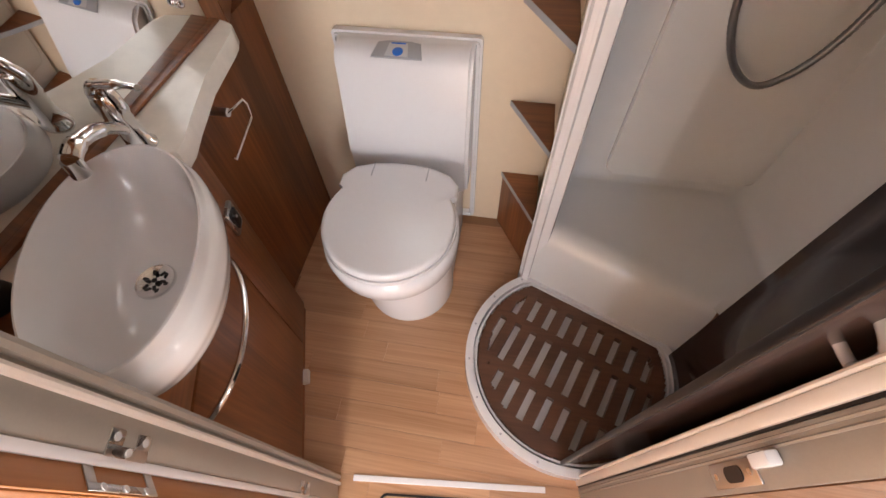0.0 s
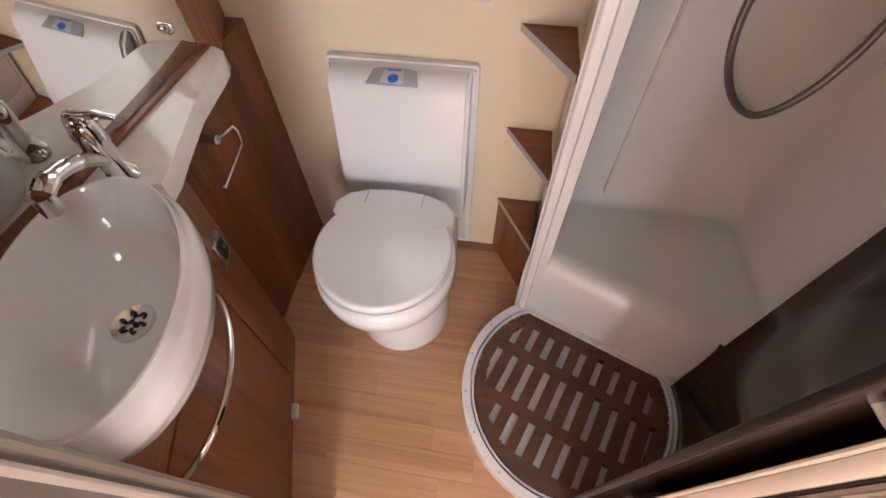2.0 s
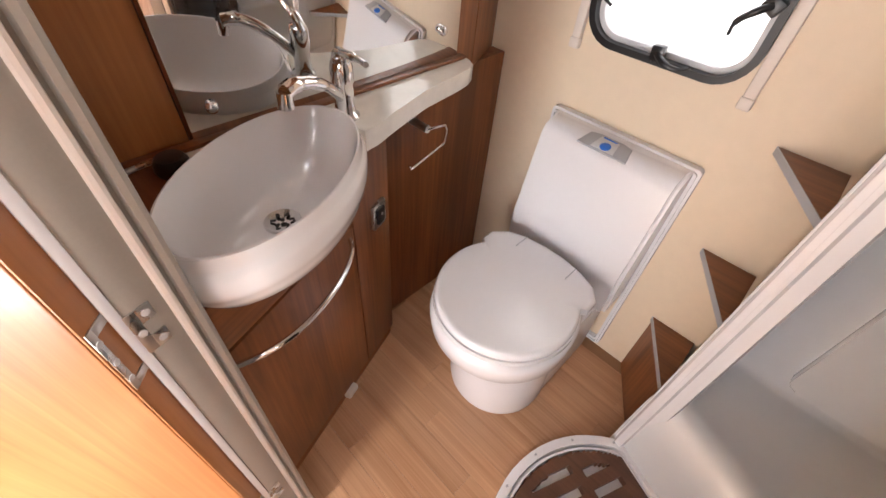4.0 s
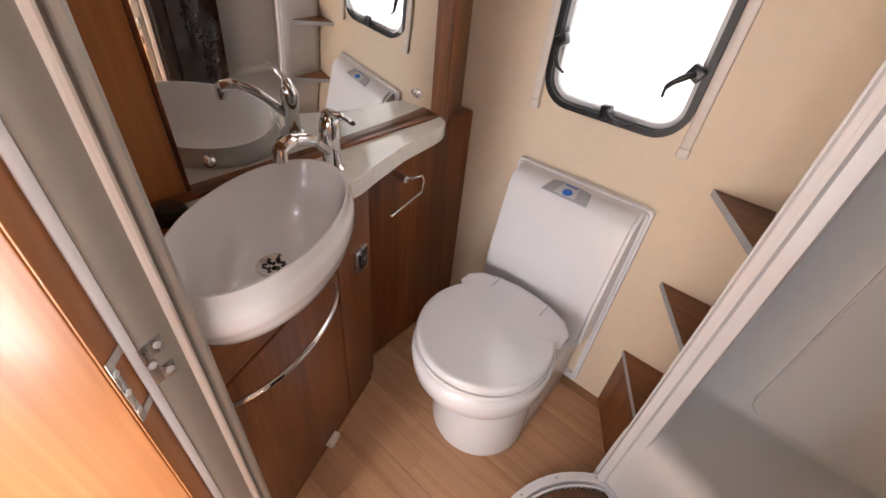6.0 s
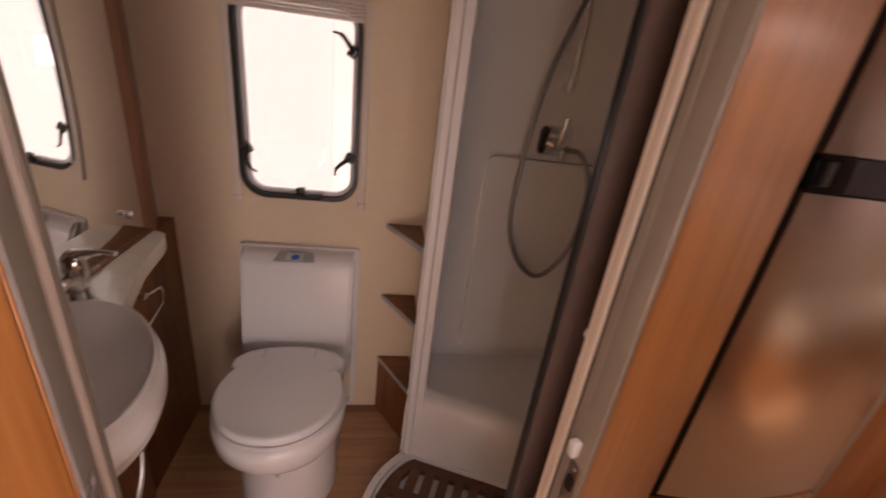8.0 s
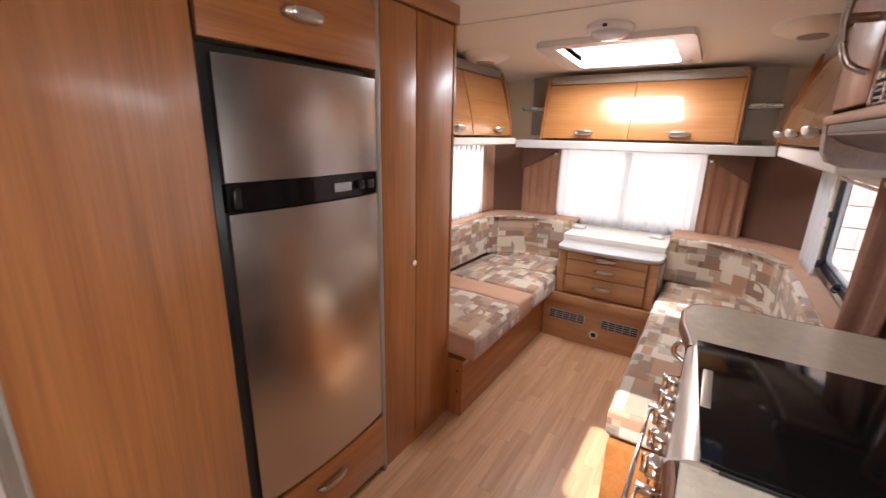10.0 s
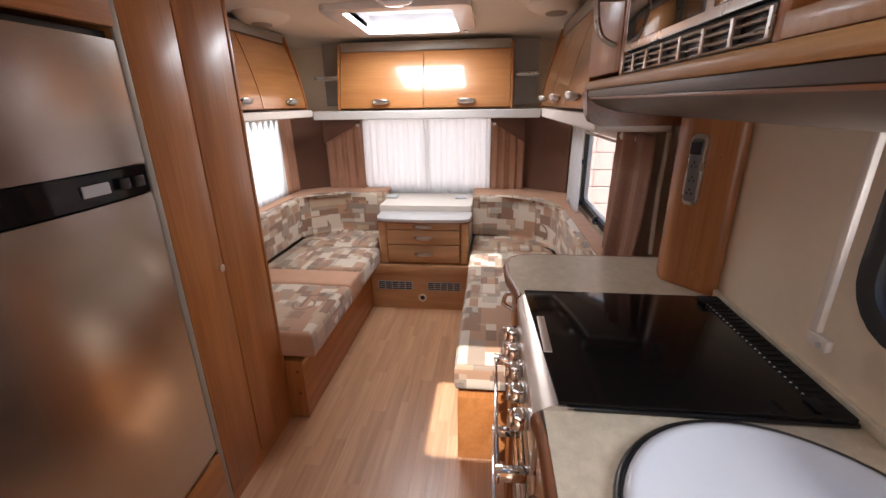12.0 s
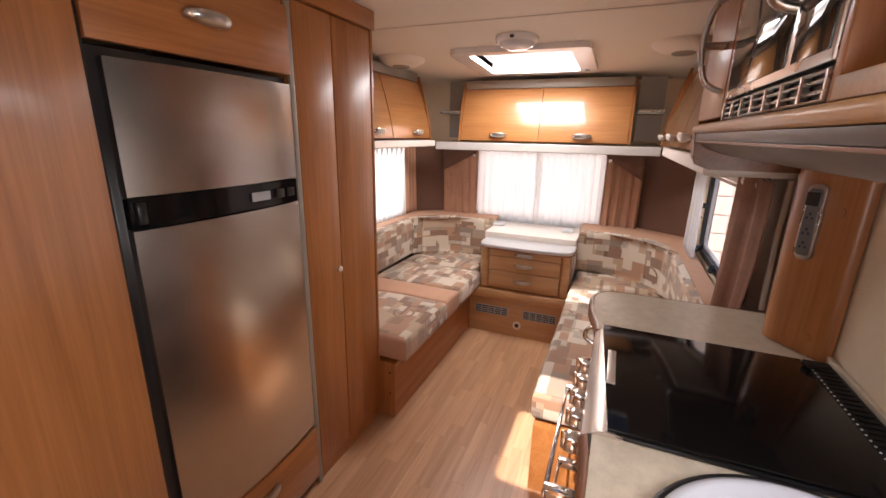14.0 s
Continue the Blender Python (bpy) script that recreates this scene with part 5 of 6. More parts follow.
# overhead unit with microwave
KY = -0.80
oh = tagged(thing("overhead_unit", pose(0, 0, 0.042)), "honey wood-grain kitchen overhead cupboard with grey underside", "cabinet")
part("shelf", box(0.55, -1.122, 1.427, 2.02, KY + 0.006, 1.452, 0.010, 3), LIP_X, oh, "thick pale wood-grain bottom shelf")
part("lip", box(0.55, KY - 0.004, 1.408, 2.02, KY + 0.001, 1.4265, 0.002), UNDERSIDE, oh, "taupe metallic front band")
part("lip_line", box(0.55, KY - 0.0035, 1.4025, 2.02, KY - 0.0005, 1.4075, 0.001), RED_X, oh, "thin wood line")
ub = bmesh.new()
sec = [(KY - 0.005, 1.4268), (KY - 0.005, 1.404), (KY - 0.03, 1.386), (KY - 0.09, 1.367), (-0.98, 1.358), (-1.122, 1.356), (-1.122, 1.4268)]
ua, uc = [[ub.verts.new((x, y, z)) for y, z in sec] for x in (0.55, 1.96)]
for i in range(len(sec)):
    j = (i + 1) % len(sec)
    ub.faces.new((ua[i], ua[j], uc[j], uc[i]))
ub.faces.new(ua)
ub.faces.new(uc[::-1])
bmesh.ops.recalc_face_normals(ub, faces=ub.faces)
part("underside", ub, UNDERSIDE, oh, "grey rounded underside", 50)
eb2 = bmesh.new()
sec2 = [(KY + 0.004, 1.4268), (KY - 0.002, 1.362), (KY - 0.015, 1.338), (KY - 0.045, 1.326), (-1.122, 1.326), (-1.122, 1.4268)]
ua, uc = [[eb2.verts.new((x, y, z)) for y, z in sec2] for x in (1.962, 2.02)]
for i in range(len(sec2)):
    j = (i + 1) % len(sec2)
    eb2.faces.new((ua[i], ua[j], uc[j], uc[i]))
eb2.faces.new(ua)
eb2.faces.new(uc[::-1])
bmesh.ops.recalc_face_normals(eb2, faces=eb2.faces)
part("end_bracket", eb2, RED_X, oh, "rounded wood end bracket", 50)
part("back_panel", box(0.55, -1.1235, 1.452, 2.02, -1.11, 1.893), OAK_X, oh)
for x0, x1 in ((1.112, 1.132), (1.668, 1.690), (2.0, 2.02)):
    part("divider", box(x0, -1.109, 1.452, x1, KY - 0.006, 1.893, 0.003), OAK_Z, oh, "upright wood-grain divider")
part("divider", box(0.55, -1.109, 1.452, 0.57, KY - 0.006, 1.893), OAK_Z, oh)
part("top_rail", box(0.57, -0.84, 1.822, 2.0, KY - 0.008, 1.893), OAK_X, oh)
part("shelf_front", box(0.57, -0.83, 1.4525, 1.112, KY - 0.002, 1.478, 0.003), PALE_Y, oh, "pale shelf edge")
odr = part("door", box(1.692, KY - 0.022, 1.462, 1.998, KY - 0.004, 1.816, 0.004), OAK_Z, oh, "cupboard door")
part("handle", tube(smooth_path([(1.735, KY - 0.002, 1.52), (1.73, KY + 0.035, 1.545), (1.728, KY + 0.05, 1.62), (1.73, KY + 0.035, 1.70), (1.735, KY - 0.002, 1.725)], 6), 0.007, 10), BRUSHED, odr, "bowed nickel handle", 60)
part("handle_stem", tube([(1.74, KY - 0.004, 1.62), (1.728, KY + 0.05, 1.62)], 0.009, 12), BRUSHED, odr, "", 60)

mw = tagged(thing("microwave", pose(1.134, KY, 1.4945)), "built-in microwave with mirrored door and slotted grille", "microwave")
part("case", box(0.0, -0.29, 0.0, 0.532, -0.02, 0.40, 0.003), BLACK, mw)
gr = part("grille", box(0.004, -0.022, 0.003, 0.528, -0.014, 0.038), BLACK, mw, "vent grille")
for z in (0.004, 0.014, 0.026, 0.036):
    part("grille_bar", box(0.0, -0.014, z - 0.002, 0.532, -0.004, z + 0.002, 0.002, 1), BRUSHED, gr)
for i in range(8):
    x = 0.003 + i * 0.526 / 7
    part("grille_post", box(x - 0.005, -0.014, 0.003, x + 0.005, -0.003, 0.038, 0.002, 1), BRUSHED, gr)
mdoor = part("door", box(0.004, -0.020, 0.044, 0.528, -0.004, 0.392, 0.004), BRUSHED, mw, "brushed door frame")
part("door_glass", box(0.16, -0.005, 0.058, 0.508, -0.0015, 0.372, 0.001), MWGLASS, mdoor, "dark mirrored glass")
part("control_face", box(0.012, -0.005, 0.058, 0.13, -0.0015, 0.384, 0.001), MWGLASS, mdoor, "black control face")
part("dial", lathe([(0, 0.034), (0.024, 0.033), (0.027, 0.028), (0.028, 0.0)], 28), BRUSHED, mdoor, "round metal dial", 50, pose(0.071, -0.001, 0.17, -90, 0, 0))
part("dial", lathe([(0, 0.034), (0.024, 0.033), (0.027, 0.028), (0.028, 0.0)], 28), BRUSHED, mdoor, "round metal dial", 50, pose(0.071, -0.001, 0.30, -90, 0, 0))
part("handle", tube(smooth_path([(0.145, -0.002, 0.13), (0.147, 0.030, 0.15), (0.147, 0.042, 0.235), (0.147, 0.030, 0.32), (0.145, -0.002, 0.345)], 6), 0.008, 12), BRUSHED, mdoor, "bowed metal door handle", 60)

# ---- lounge seating ----
def uv_box(ob, scale=1.0):
    """Lays the cloth over each face from its main direction."""
    me = ob.data
    uv = me.uv_layers.new(name="cloth")
    for p in me.polygons:
        n = p.normal
        k = max(range(3), key=lambda i: abs(n[i]))
        for li in p.loop_indices:
            c = me.vertices[me.loops[li].vertex_index].co
            a, b = {0: (c.y, c.z), 1: (c.x, c.z), 2: (c.x, c.y)}[k]
            uv.data[li].uv = (a * scale, b * scale)


def cushion(name, poly, z0, z1, parent=None, label="", soft=0.035, mats=None):
    bm = prism(poly, z0, z1, soft, 4)
    bmesh.ops.triangulate(bm, faces=[f for f in bm.faces if len(f.verts) > 4])
    bmesh.ops.subdivide_edges(bm, edges=[e for e in bm.edges if e.calc_length() > 0.12], cuts=4, use_grid_fill=True)
    bmesh.ops.triangulate(bm, faces=[f for f in bm.faces if len(f.verts) > 4])
    for v in bm.verts:
        w = noise.noise(v.co * 5.0) * 0.007
        v.co.z += w if v.co.z > (z0 + z1) / 2 else w * 0.3
        v.co.y += noise.noise(v.co * 4.0 + Vector((7, 1, 3))) * 0.006
    ob = part(name, bm, CUSHION, parent, label, 60)
    uv_box(ob, 1.2)
    return ob


SEAT0, SEAT1 = 0.335, 0.475
sl = tagged(thing("sofa_offside"), "long patchwork-upholstered bench sofa on a wood-grain base", "sofa")
part("base", box(2.176, 0.335, 0.0, 4.0, 1.066, 0.318, 0.004), OAK_X, sl, "honey wood-grain base")
part("base_end", box(2.172, 0.333, 0.0, 2.176, 0.43, 0.318, 0.001), OAK_Z, sl)
part("edging", box(2.18, 0.329, 0.296, 3.36, 0.3345, 0.320, 0.002), PALE_Y, sl, "pale edge rail")
cushion("seat_cushion", [(2.165, 0.262), (2.703, 0.262), (2.703, 0.92), (2.165, 0.92)], SEAT0, SEAT1, sl, "patchwork seat cushion")
mid_ = cushion("seat_strip", [(2.699, 0.264), (2.914, 0.264), (2.914, 0.92), (2.699, 0.92)], SEAT0, SEAT1 - 0.002, sl, "plain terracotta strip across the seat", 0.02)
mid_.data.materials[0] = PIPING
cushion("seat_cushion", [(2.910, 0.262), (3.36, 0.262), (3.36, 0.92), (2.910, 0.92)], SEAT0, SEAT1, sl, "patchwork seat cushion")
cushion("seat_cushion", [(3.368, 0.30), (3.84, 0.30), (3.84, 0.92), (3.368, 0.92)], SEAT0, SEAT1, sl, "patchwork seat cushion")
for i in range(2):
    part("screw", disc((2.172, 0.36, 0.26 - i * 0.12), (1, 0, 0), 0.006, 0.003, 10), BLACK, sl)
for ob_ in [c for c in sl.children if c.name.startswith("seat_cushion")][:1]:
    ob_.data.materials.append(PIPING)
    for p_ in ob_.data.polygons:
        if p_.center.x < 2.20 and p_.normal.x < -0.35:
            p_.material_index = 1
sr = tagged(thing("sofa_nearside"), "long patchwork-upholstered bench sofa opposite", "sofa")
part("base", box(2.0, -1.085, 0.0, 4.0, -0.405, 0.318, 0.004), OAK_X, sr, "honey wood-grain base")
cushion("seat_cushion", [(2.005, -0.392), (3.36, -0.392), (3.36, -0.96), (2.005, -0.96)], SEAT0, SEAT1, sr, "patchwork seat cushion")
cushion("seat_cushion", [(3.368, -0.392), (3.84, -0.392), (3.84, -0.96), (3.368, -0.96)], SEAT0, SEAT1, sr, "patchwork seat cushion")


def back_cushion(poly, parent, z0=SEAT1 + 0.001, z1=0.786):
    ob = cushion("back_cushion", poly, z0, z1, parent, "patchwork back cushion", 0.03)
    return ob


back_cushion([(2.20, 0.905), (3.50, 0.905), (3.50, 1.04), (2.20, 1.04)], sl)
back_cushion([(3.51, 0.905), (3.60, 0.86), (3.70, 0.74), (3.745, 0.62), (3.745, 0.30), (3.88, 0.30), (3.88, 1.04), (3.51, 1.04)], sl)
back_cushion([(2.05, -0.955), (3.30, -0.955), (3.30, -1.085), (2.05, -1.085)], sr)
back_cushion([(3.31, -0.955), (3.44, -0.93), (3.56, -0.84), (3.64, -0.72), (3.66, -0.60), (3.66, -0.385), (3.86, -0.385), (3.86, -1.085), (3.31, -1.085)], sr)
for nm, poly in (("ledge_offside", [(2.19, 0.955), (3.52, 0.955), (3.65, 0.895), (3.76, 0.745), (3.795, 0.62), (3.795, 0.30), (4.015, 0.30), (4.015, 1.067), (2.19, 1.067)]),
                 ("ledge_nearside", [(2.02, -1.0), (3.33, -1.0), (3.48, -0.97), (3.61, -0.87), (3.69, -0.73), (3.71, -0.60), (3.71, -0.385), (4.015, -0.385), (4.015, -1.088), (2.02, -1.088)])):
    tagged(link(nm, prism(poly, 0.762, 0.790, 0.008, 3), PIPING, smooth=40), "terracotta cloth capping along the back cushions", "trim")

# ---- lounge: chest of drawers on its plinth ----
pl = tagged(thing("chest_plinth"), "pale wood plinth with two vents and a round outlet", "plinth")
part("panel", box(3.345, -0.404, 0.0, 3.99, 0.334, 0.281, 0.002), PALE_Y, pl)
part("step", box(3.328, -0.404, 0.282, 3.99, 0.334, 0.352, 0.006), PALE_Y, pl)
for y0, y1 in ((0.03, 0.285), (-0.32, -0.08)):
    v = part("vent", box(3.341, y0, 0.152, 3.346, y1, 0.22, 0.001), GREY, pl, "dark vent grille")
    n = 5
    for i in range(n):
        a = y0 + 0.006 + i * (y1 - y0 - 0.006) / n
        b_ = a + (y1 - y0 - 0.006) / n - 0.006
        part("vent_opening", box(3.3395, a, 0.158, 3.3412, b_, 0.214), BLACK, v)
        for q in range(3):
            part("vent_slat", box(3.338, a, 0.168 + q * 0.016, 3.3396, b_, 0.173 + q * 0.016), GREY, v)
ou = part("outlet", lathe([(0.030, 0), (0.030, 0.006), (0.024, 0.008), (0.018, 0.006), (0.017, 0.001)], 28), OFFWHITE, pl, "round ivory warm-air outlet", 50, pose(3.345, -0.040, 0.092, 0, -90, 0))
part("outlet_flap", lathe([(0, 0.003), (0.017, 0.003)], 24), BLACK, ou)

ch = tagged(thing("chest_of_drawers", pose(0, -0.022, 0)), "small honey wood-grain chest with three bow-handled drawers", "chest of drawers")
part("carcass", box(3.362, -0.345, 0.353, 3.53, 0.272, 0.664, 0.004), OAK_Z, ch)
for y0, y1 in ((0.222, 0.285), (-0.357, -0.294)):
    part("corner_post", box(3.345, y0, 0.353, 3.40, y1, 0.664, 0.018, 4), PALE_Y, ch, "rounded pale corner post")
for z0, z1 in ((0.613, 0.660), (0.505, 0.609), (0.372, 0.500)):
    d_ = part("drawer", box(3.340, -0.290, z0, 3.362, 0.218, z1, 0.003), PALE_Y, ch, "drawer front")
    bow_handle(d_, pose(3.340, -0.036, (z0 + z1) / 2, 0, 0, -90), 0.13, thick=0.008)
ctop = [(3.545, 0.30), (3.545, -0.37), (3.40, -0.37), (3.345, -0.355), (3.318, -0.30), (3.305, -0.036), (3.318, 0.228), (3.345, 0.283), (3.40, 0.30)]
part("top", prism(ctop, 0.673, 0.696, 0.004), CHESTTOP, ch, "pale grey laminate top", 40)
part("top_edge", prism([(3.43 + (x - 3.43) * 1.03, -0.036 + (y + 0.036) * 1.012) for x, y in ctop], 0.665, 0.672, 0.002), RED_Z, ch, "reddish edge moulding", 40)

# ---- lounge: front wall, curtains ----
tagged(link("front_sill", box(3.556, -0.384, 0.353, 4.018, 0.299, 0.735, 0.004), OFFWHITE), "ivory sill panel under the front window", "trim", kind="structure")
for y in (0.26, -0.29):
    tagged(link("sill_catch", box(3.78, y - 0.045, 0.7352, 3.86, y + 0.045, 0.756, 0.006), LIGHTGREY), "pale grey window stay on the sill", "catch", "window stays")


def curtain(name, p0, p1, z0, z1, folds, depth, material, label, flare=0.0, category="curtain", waist=None):
    """Hanging cloth from p0 to p1 (x, y), in soft folds; flare shifts the lower hem along it."""
    bm = bmesh.new()
    a, b = Vector((*p0, 0)), Vector((*p1, 0))
    d = b - a
    nrm = Vector((-d.y, d.x, 0)).normalized()
    nu, nv = folds * 10, 14
    grid = []
    for j in range(nv + 1):
        t = j / nv
        row = []
        for i in range(nu + 1):
            s = i / nu
            w = depth * (0.5 + 0.5 * t) * (math.sin(2 * math.pi * folds * s + 0.6 * math.sin(3 * s + j * 0.1)) + 0.4 * math.sin(2 * math.pi * folds * 2.3 * s))
            k = 1.0
            if waist:
                k = 1 - waist * math.sin(math.pi * min(1, t * 1.05)) * 0.5
            p = a + d * (0.5 + (s - 0.5) * k + flare * t * t) + nrm * w
            p.z = z1 + (z0 - z1) * t
            row.append(bm.verts.new(p))
        grid.append(row)
    for r0, r1 in zip(grid, grid[1:]):
        for i in range(nu):
            bm.faces.new((r0[i], r0[i + 1], r1[i + 1], r1[i]))
    ob = link(name, bm, material, smooth=80)
    mo = ob.modifiers.new("thickness", "SOLIDIFY")
    mo.thickness = 0.0012
    return tagged(ob, label, category)


curtain("net_curtain", (3.965, 0.50), (3.965, -0.03), 0.742, 1.352, 9, 0.008, SHEER, "sheer white net curtain on the front window")
curtain("net_curtain", (3.965, 0.02), (3.965, -0.51), 0.742, 1.352, 9, 0.008, SHEER, "sheer white net curtain on the front window")
curtain("net_curtain", (3.10, 1.035), (3.62, 1.035), 0.79, 1.376, 7, 0.008, SHEER, "sheer white net curtain on the side window")
curtain("net_curtain", (3.53, -1.05), (3.17, -1.05), 0.79, 1.355, 6, 0.010, SHEER, "sheer white net curtain drawn aside")


def draped(name, p0, p1, z0, z1, label, mirror=False, folds=4):
    c = curtain(name, p0, p1, z0, z1, folds, 0.014, SUEDE, label)
    # the dark top swag, cut on the slant
    a, b = Vector((*p0, 0)), Vector((*p1, 0))
    d = b - a
    nrm = Vector((d.y, -d.x, 0)).normalized() * 0.034
    bm = bmesh.new()
    n = 12
    top = [bm.verts.new((*(a + d * (i / n) + nrm).xy, z1 + 0.002)) for i in range(n + 1)]
    bot = []
    for i in range(n + 1):
        s = i / n if not mirror else 1 - i / n
        bot.append(bm.verts.new((*(a + d * (i / n) + nrm * (1 + 0.2 * math.sin(i * 1.7))).xy, z1 - 0.05 - 0.16 * s)))
    for i in range(n):
        bm.faces.new((top[i], top[i + 1], bot[i + 1], bot[i]))
    ob = link("curtain_swag", bm, SUEDE_DARK, smooth=80)
    mo = ob.modifiers.new("thickness", "SOLIDIFY")
    mo.thickness = 0.003
    tagged(ob, "dark brown slanted swag over the curtain", "curtain")
    return c


draped("curtain", (3.93, 0.81), (3.93, 0.50), 0.755, 1.36, "dusky brown suede curtain beside the front window", True)
draped("curtain", (3.93, -0.51), (3.93, -0.77), 0.755, 1.36, "dusky brown suede curtain beside the front window", False)
curtain("curtain", (3.62, 1.04), (3.80, 1.03), 0.79, 1.38, 3, 0.016, SUEDE, "dusky brown suede curtain by the side window")
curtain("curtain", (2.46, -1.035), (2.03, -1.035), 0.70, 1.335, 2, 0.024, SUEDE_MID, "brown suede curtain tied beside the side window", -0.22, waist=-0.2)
for y in (0.53, -0.54):
    tie = tagged(thing("curtain_hook", pose(3.90, y, 1.288)), "chrome curtain hook with a small ball", "hook")
    part("ball", lathe([(0, -0.016), (0.012, -0.011), (0.016, 0), (0.012, 0.011), (0, 0.016)], 14), CHROME, tie, "", 60)
    part("stem", tube([(0, 0, 0.010), (0, 0, 0.052)], 0.003, 8), CHROME, tie, "", 60)
for y0, y1, x0, x1 in ((0.815, 1.06, 3.99, 3.82), (-0.775, -1.08, 3.99, 3.78)):
    pan = tagged(link("corner_panel", sheet([(x0, y0, 0.775), (x1, y1, 0.775), (x1, y1, 1.375), (x0, y0, 1.375)], 0.012), SUEDE_DARK), "dark brown padded corner lining between the windows", "trim", kind="structure")
bx = tagged(thing("side_blind", pose(2.75, -1.085, 1.305)), "rolled beige blind above the side window", "blind")
part("roll", tube([(-0.50, 0.02, 0), (0.50, 0.02, 0)], 0.024, 14), OFFWHITE, bx, "", 60)
part("bar", box(-0.5, 0.012, -0.042, 0.5, 0.026, -0.03, 0.003), OFFWHITE, bx)
tagged(link("curtain_track_post", tube([(2.03, -1.07, 0.94), (2.045, -1.07, 1.15), (2.03, -1.07, 1.343)], 0.008, 10), LIGHTGREY, smooth=60), "grey upright blind channel by the curtain", "rail")

# ---- lounge: lockers ----
LX = 3.60


def locker(name, m, w, z0, z1, doors, label, depth=0.36, lean=0.10, handle_at=0.045):
    """An overhead locker seen from the room, x along it, -y out: doors with a slight outward lean at the foot."""
    ob = tagged(thing(name, m), label, "cabinet")
    bm = bmesh.new()
    sec = [(0.018, z0), (0.018 + lean * 0.27, z0 + (z1 - z0) * 0.4), (0.018 + lean, z1), (depth, z1 + 0.01), (depth, z0)]
    a, b = [[bm.verts.new((x, y, z)) for y, z in sec] for x in (0.0, w)]
    for i in range(5):
        j = (i + 1) % 5
        bm.faces.new((a[i], a[j], b[j], b[i]))
    bm.faces.new(a)
    bm.faces.new(b[::-1])
    bmesh.ops.recalc_face_normals(bm, faces=bm.faces)
    part("carcass", bm, OAK_X, ob)
    x = 0.0
    for frac, hx in doors:
        x1 = x + frac * w
        bd = bmesh.new()
        rows = []
        n = 8
        for k in range(n + 1):
            t = k / n
            y = lean * t ** 1.4
            z = z0 + 0.006 + (z1 - z0 - 0.012) * t
            rows.append([bd.verts.new(p) for p in ((x + 0.004, y, z), (x1 - 0.004, y, z), (x1 - 0.004, y + 0.016, z), (x + 0.004, y + 0.016, z))])
        for r0, r1 in zip(rows, rows[1:]):
            for k in range(4):
                bd.faces.new((r0[k], r0[(k + 1) % 4], r1[(k + 1) % 4], r1[k]))
        bd.faces.new(rows[0][::-1])
        bd.faces.new(rows[-1])
        bmesh.ops.recalc_face_normals(bd, faces=bd.faces)
        dd = part("door", bd, LOCKER, ob, "glossy honey locker door", 50)
        bow_handle(dd, pose(x + hx * (x1 - x), 0.0, z0 + handle_at), 0.12, thick=0.009)
        x = x1
    for x0, x1 in ((-0.014, -0.001), (w + 0.001, w + 0.014)):
        cheek = bmesh.new()
        front = [(lean * (k / 8) ** 1.4 - 0.006, z0 - 0.008 + (z1 - z0 + 0.05) * k / 8) for k in range(9)]
        outline = front + [(depth, z1 + 0.042), (depth, z0 - 0.008)]
        a, b = [[cheek.verts.new((x, y, z)) for y, z in outline] for x in (x0, x1)]
        for k in range(len(outline)):
            n = (k + 1) % len(outline)
            cheek.faces.new((a[k], a[n], b[n], b[k]))
        cheek.faces.new(a)
        cheek.faces.new(b[::-1])
        bmesh.ops.recalc_face_normals(cheek, faces=cheek.faces)
        part("end_cheek", cheek, OAK_Z, ob, "shaped wood-grain end cheek", 30)
    part("cornice", box(0.0, lean + 0.004, z1 + 0.002, w, depth, z1 + 0.06, 0.003), GREYFOIL, ob, "grey cornice strip")
    return ob


LOCKER = wood("gloss_locker_foil", (0.31, 0.125, 0.038), (0.43, 0.190, 0.064), "x", 0.30, 0.9)
LOCKER.node_tree.nodes["Principled BSDF"].inputs["Coat Roughness"].default_value = 0.035
locker("front_locker", pose(LX, 0.545, 0, 0, 0, -90), 1.18, 1.410, 1.785, [(0.5, 0.5), (0.5, 0.5)], "two-door honey overhead locker across the front")
locker("side_locker", pose(2.19, 0.75, 0), 1.30, 1.420, 1.82, [(0.28, 0.5), (0.29, 0.5), (0.43, 0.62)], "honey overhead lockers along the side wall", 0.31)
locker("side_locker", pose(3.40, -0.820, 0, 0, 0, 180), 1.36, 1.413, 1.80, [(0.32, 0.4), (0.34, 0.5), (0.34, 0.5)], "honey overhead lockers along the side wall", 0.27)
for nm, y0, y1 in (("corner_shelf_unit", 0.562, 0.74), ("corner_shelf_unit", -0.835, -0.672)):
    cs = tagged(thing(nm), "dark open corner shelf with a pale rail", "shelf")
    part("back", box(3.86, y0, 1.43, 3.875, y1, 1.86), GREYFOIL, cs, "dark grey back")
    part("rail", tube([(3.66, y0 + 0.005, 1.625), (3.66, y1 - 0.005, 1.625)], 0.009, 10), BRUSHED, cs, "pale metal rail", 60)
    part("shelf", box(3.66, y0, 1.608, 3.86, y1, 1.620), GREYFOIL, cs)
tagged(link("pelmet_front", box(3.585, -0.84, 1.340, 3.99, 0.745, 1.398, 0.006), PELMET), "pale grey pelmet shelf below the front locker", "trim", kind="structure")
tagged(link("pelmet_offside", box(2.18, 0.742, 1.362, 3.58, 1.066, 1.409, 0.010, 3), OFFWHITE), "ivory pelmet below the side lockers", "trim", kind="structure")
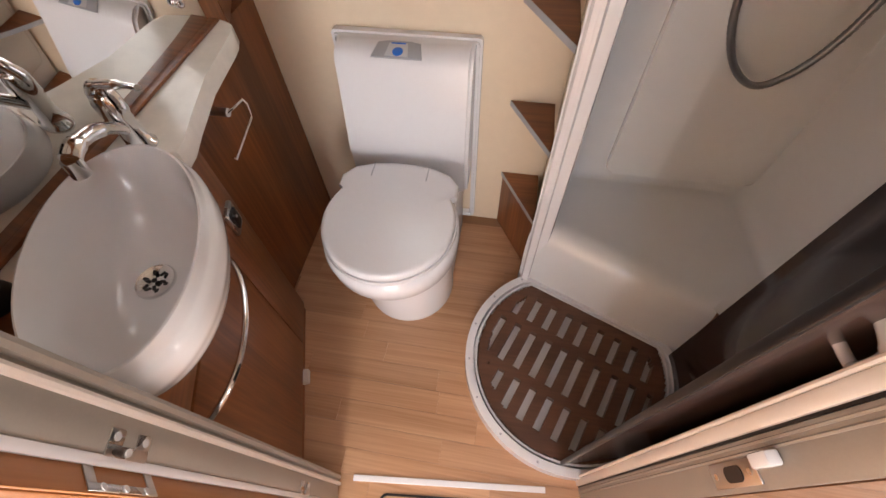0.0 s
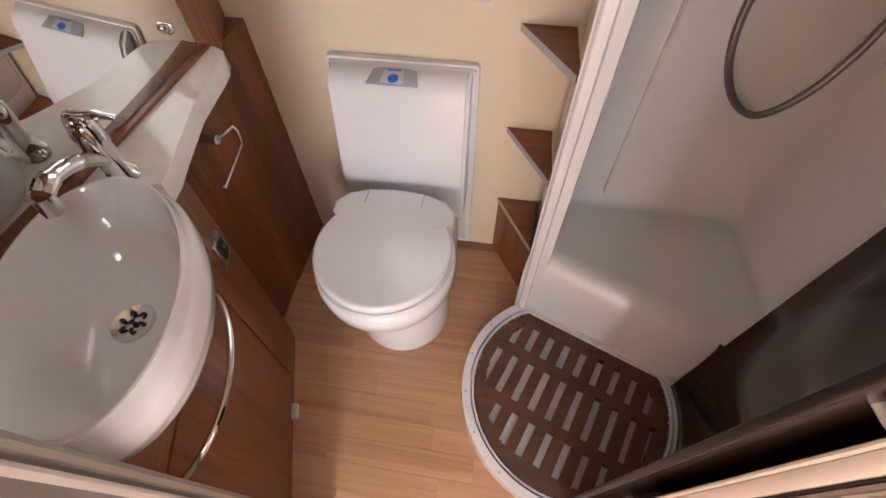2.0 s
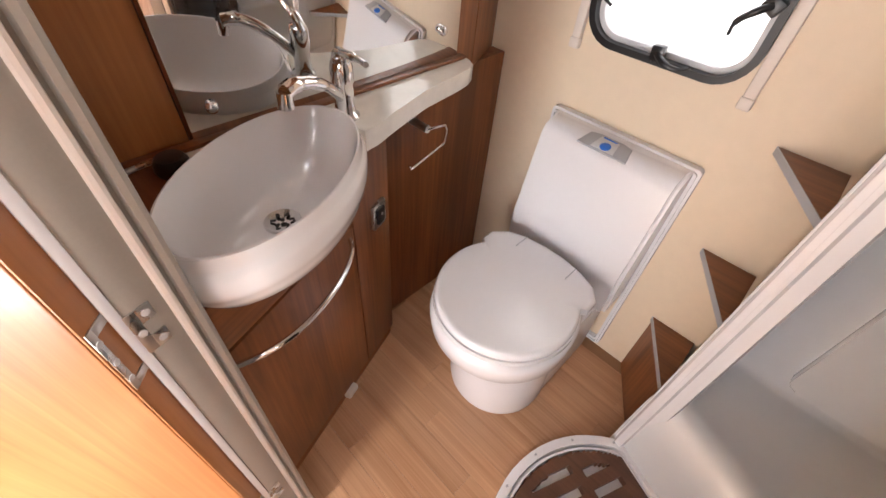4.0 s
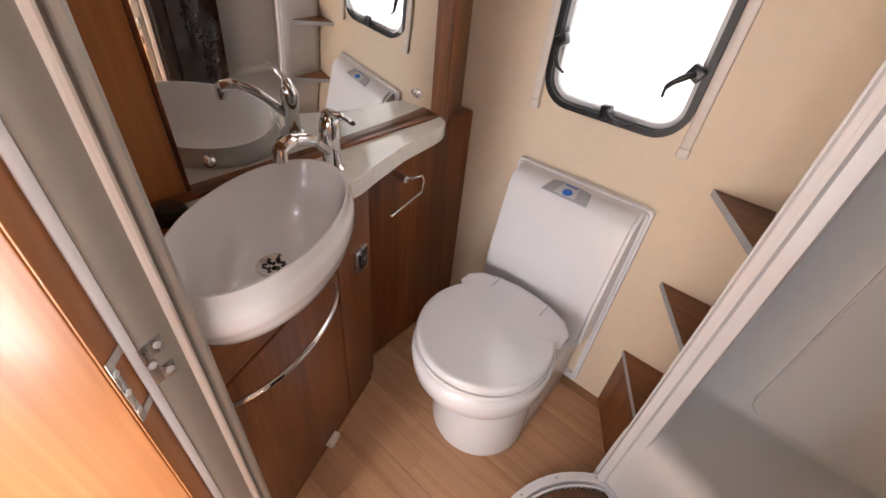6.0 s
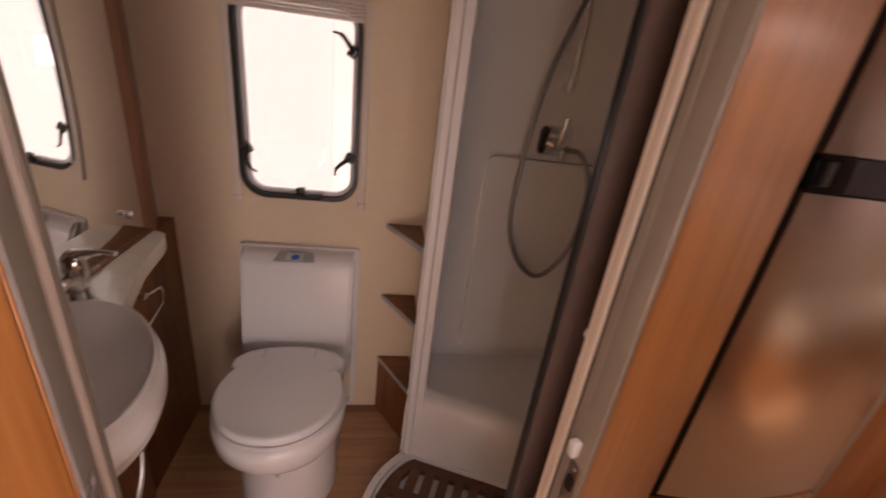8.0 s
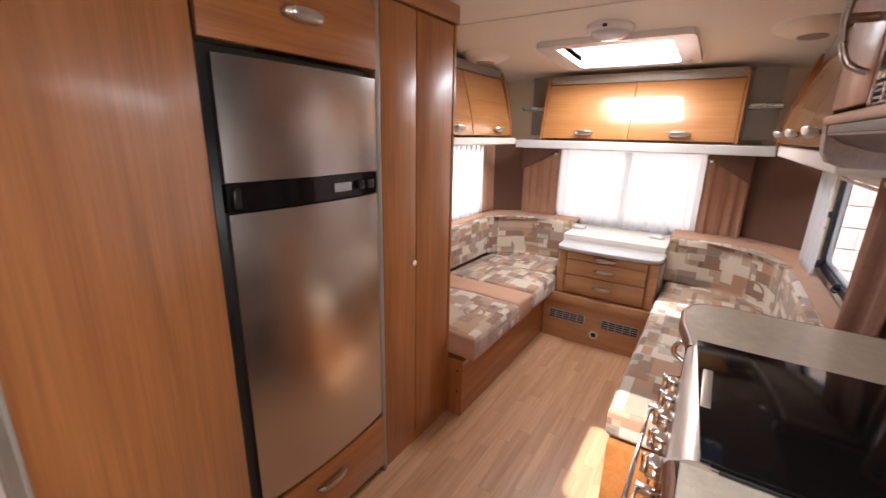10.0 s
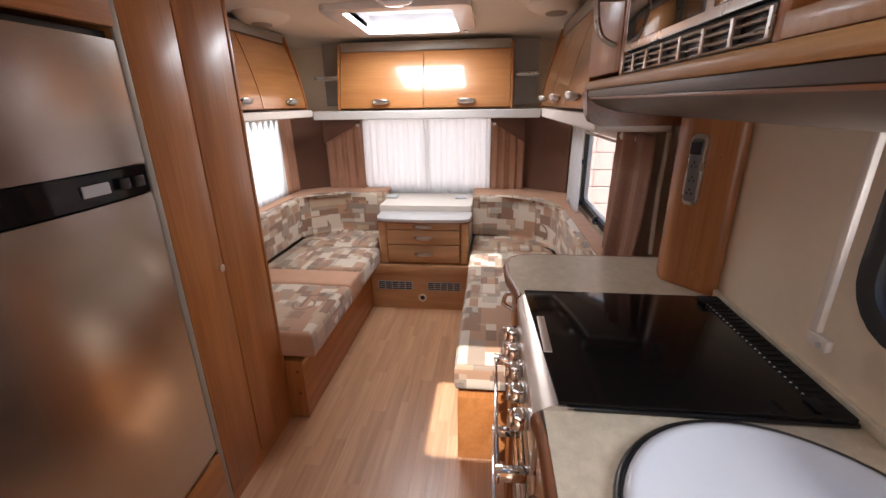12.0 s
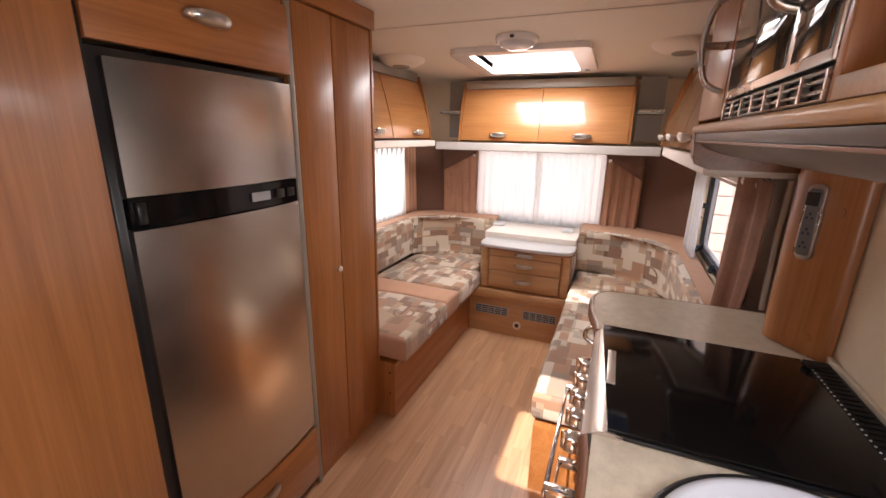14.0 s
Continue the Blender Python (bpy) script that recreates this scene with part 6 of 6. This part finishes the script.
tagged(link("pelmet_nearside", box(2.04, -1.085, 1.345, 3.58, -0.845, 1.402, 0.010, 3), OFFWHITE), "ivory pelmet below the side lockers", "trim", kind="structure")

# ---- ceiling fittings ----
rf = tagged(thing("roof_light", CM), "open roof window with a white moulded surround", "roof light")
w0, h0, w1, h1 = LITE
part("surround", ring(rounded(w0 - 0.07, h0 - 0.10, w1 + 0.06, h1 + 0.10, 0.05), rounded(w0, h0, w1, h1, 0.03), -0.030, 0.001), WHITE_PLASTIC, rf, "white moulded surround", 40)
part("collar", ring(rounded(w0 - 0.006, h0 - 0.006, w1 + 0.006, h1 + 0.006, 0.03), rounded(w0, h0, w1, h1, 0.025), 0.031, 0.08), WHITE_PLASTIC, rf, "", 40)
dome = part("dome", box(w0 - 0.01, h0 - 0.01, 0.081, w1 + 0.01, h1 + 0.01, 0.086), FROST, rf, "frosted acrylic dome")
part("handle", box(w1 - 0.03, h0 - 0.055, -0.038, w1 + 0.02, h0 - 0.03, -0.030, 0.004), LIGHTGREY, rf)
# invented vents, never in view, round the two sun openings
for x0, y0, w, h in ((0.46, -0.55, 0.54, 0.35), (1.87, -0.56, 0.28, 0.23)):
    rv = tagged(thing("unseen_roof_vent", pose(x0, y0, ZC)), "invented clear roof vent, out of view, letting in sun patches", "roof light")
    part("surround", ring(rounded(-0.03, -0.03, w + 0.03, h + 0.03, 0.05), rounded(0.0, 0.0, w, h, 0.03), -0.018, -0.0005), WHITE_PLASTIC, rv, "white surround", 40)
    dv = part("dome", box(-0.01, -0.01, 0.035, w + 0.01, h + 0.01, 0.041), CLEAR, rv, "clear acrylic dome")
    dv.visible_shadow = False
cl = tagged(thing("ceiling_lamp", CM @ pose(0.33, 1.12, 0, 180, 0, 0)), "round white ceiling lamp, switched off", "ceiling lamp")
part("base", lathe([(0, 0.0), (0.105, 0.0), (0.108, 0.010), (0.104, 0.022), (0.092, 0.030), (0.088, 0.026), (0, 0.026)], 40), WHITE_PLASTIC, cl, "", 50)
part("diffuser", lathe([(0.086, 0.026), (0.082, 0.040), (0.06, 0.050), (0, 0.054)], 40), SINKCOVER, cl, "frosted diffuser", 60)
part("switch", box(-0.108, -0.010, 0.012, -0.100, 0.010, 0.026, 0.002), BLACK, cl, "small black switch")
for v in (1.93, 0.35):
    sp = tagged(thing("speaker_pod", CM @ pose(0.63, v, 0, 180, 0, 0)), "low ivory speaker pod on the ceiling", "speaker")
    part("shell", lathe([(0.0, 0), (0.15, 0.0), (0.145, 0.012), (0.10, 0.036), (0.062, 0.045), (0.0, 0.045)], 36), CEILING, sp, "", 60)
    part("grille", lathe([(0.055, 0.0452), (0.053, 0.049), (0, 0.049)], 30), GREYFOIL, sp, "grey perforated grille", 60)

# ---- floor strips ----
SW, SL = 0.066, 0.42
strip_bm = box(0.0003, 0.0003, -0.0038, SL - 0.0003, SW - 0.0003, 0.0, 0)
first = None
rng = random.Random(5)
row = 0
y = -0.62
while y < 0.98:
    x = -0.42 - rng.random() * SL
    while x < 3.36:
        mid = (x + SL / 2, y + SW / 2)
        hidden = (mid[0] > 2.3 and (mid[1] > 0.42 or mid[1] < -0.46)) or (1.0 < mid[0] < 2.3 and mid[1] > 0.52)
        if not hidden and x > -0.78:
            if first is None:
                first = part("plank", strip_bm, FLOORING, floor, smooth=None)
                o = first
            else:
                o = new("plank", first.data)
                o.parent = floor
            o.location = (x, y, 0)
        x += SL
    y += SW
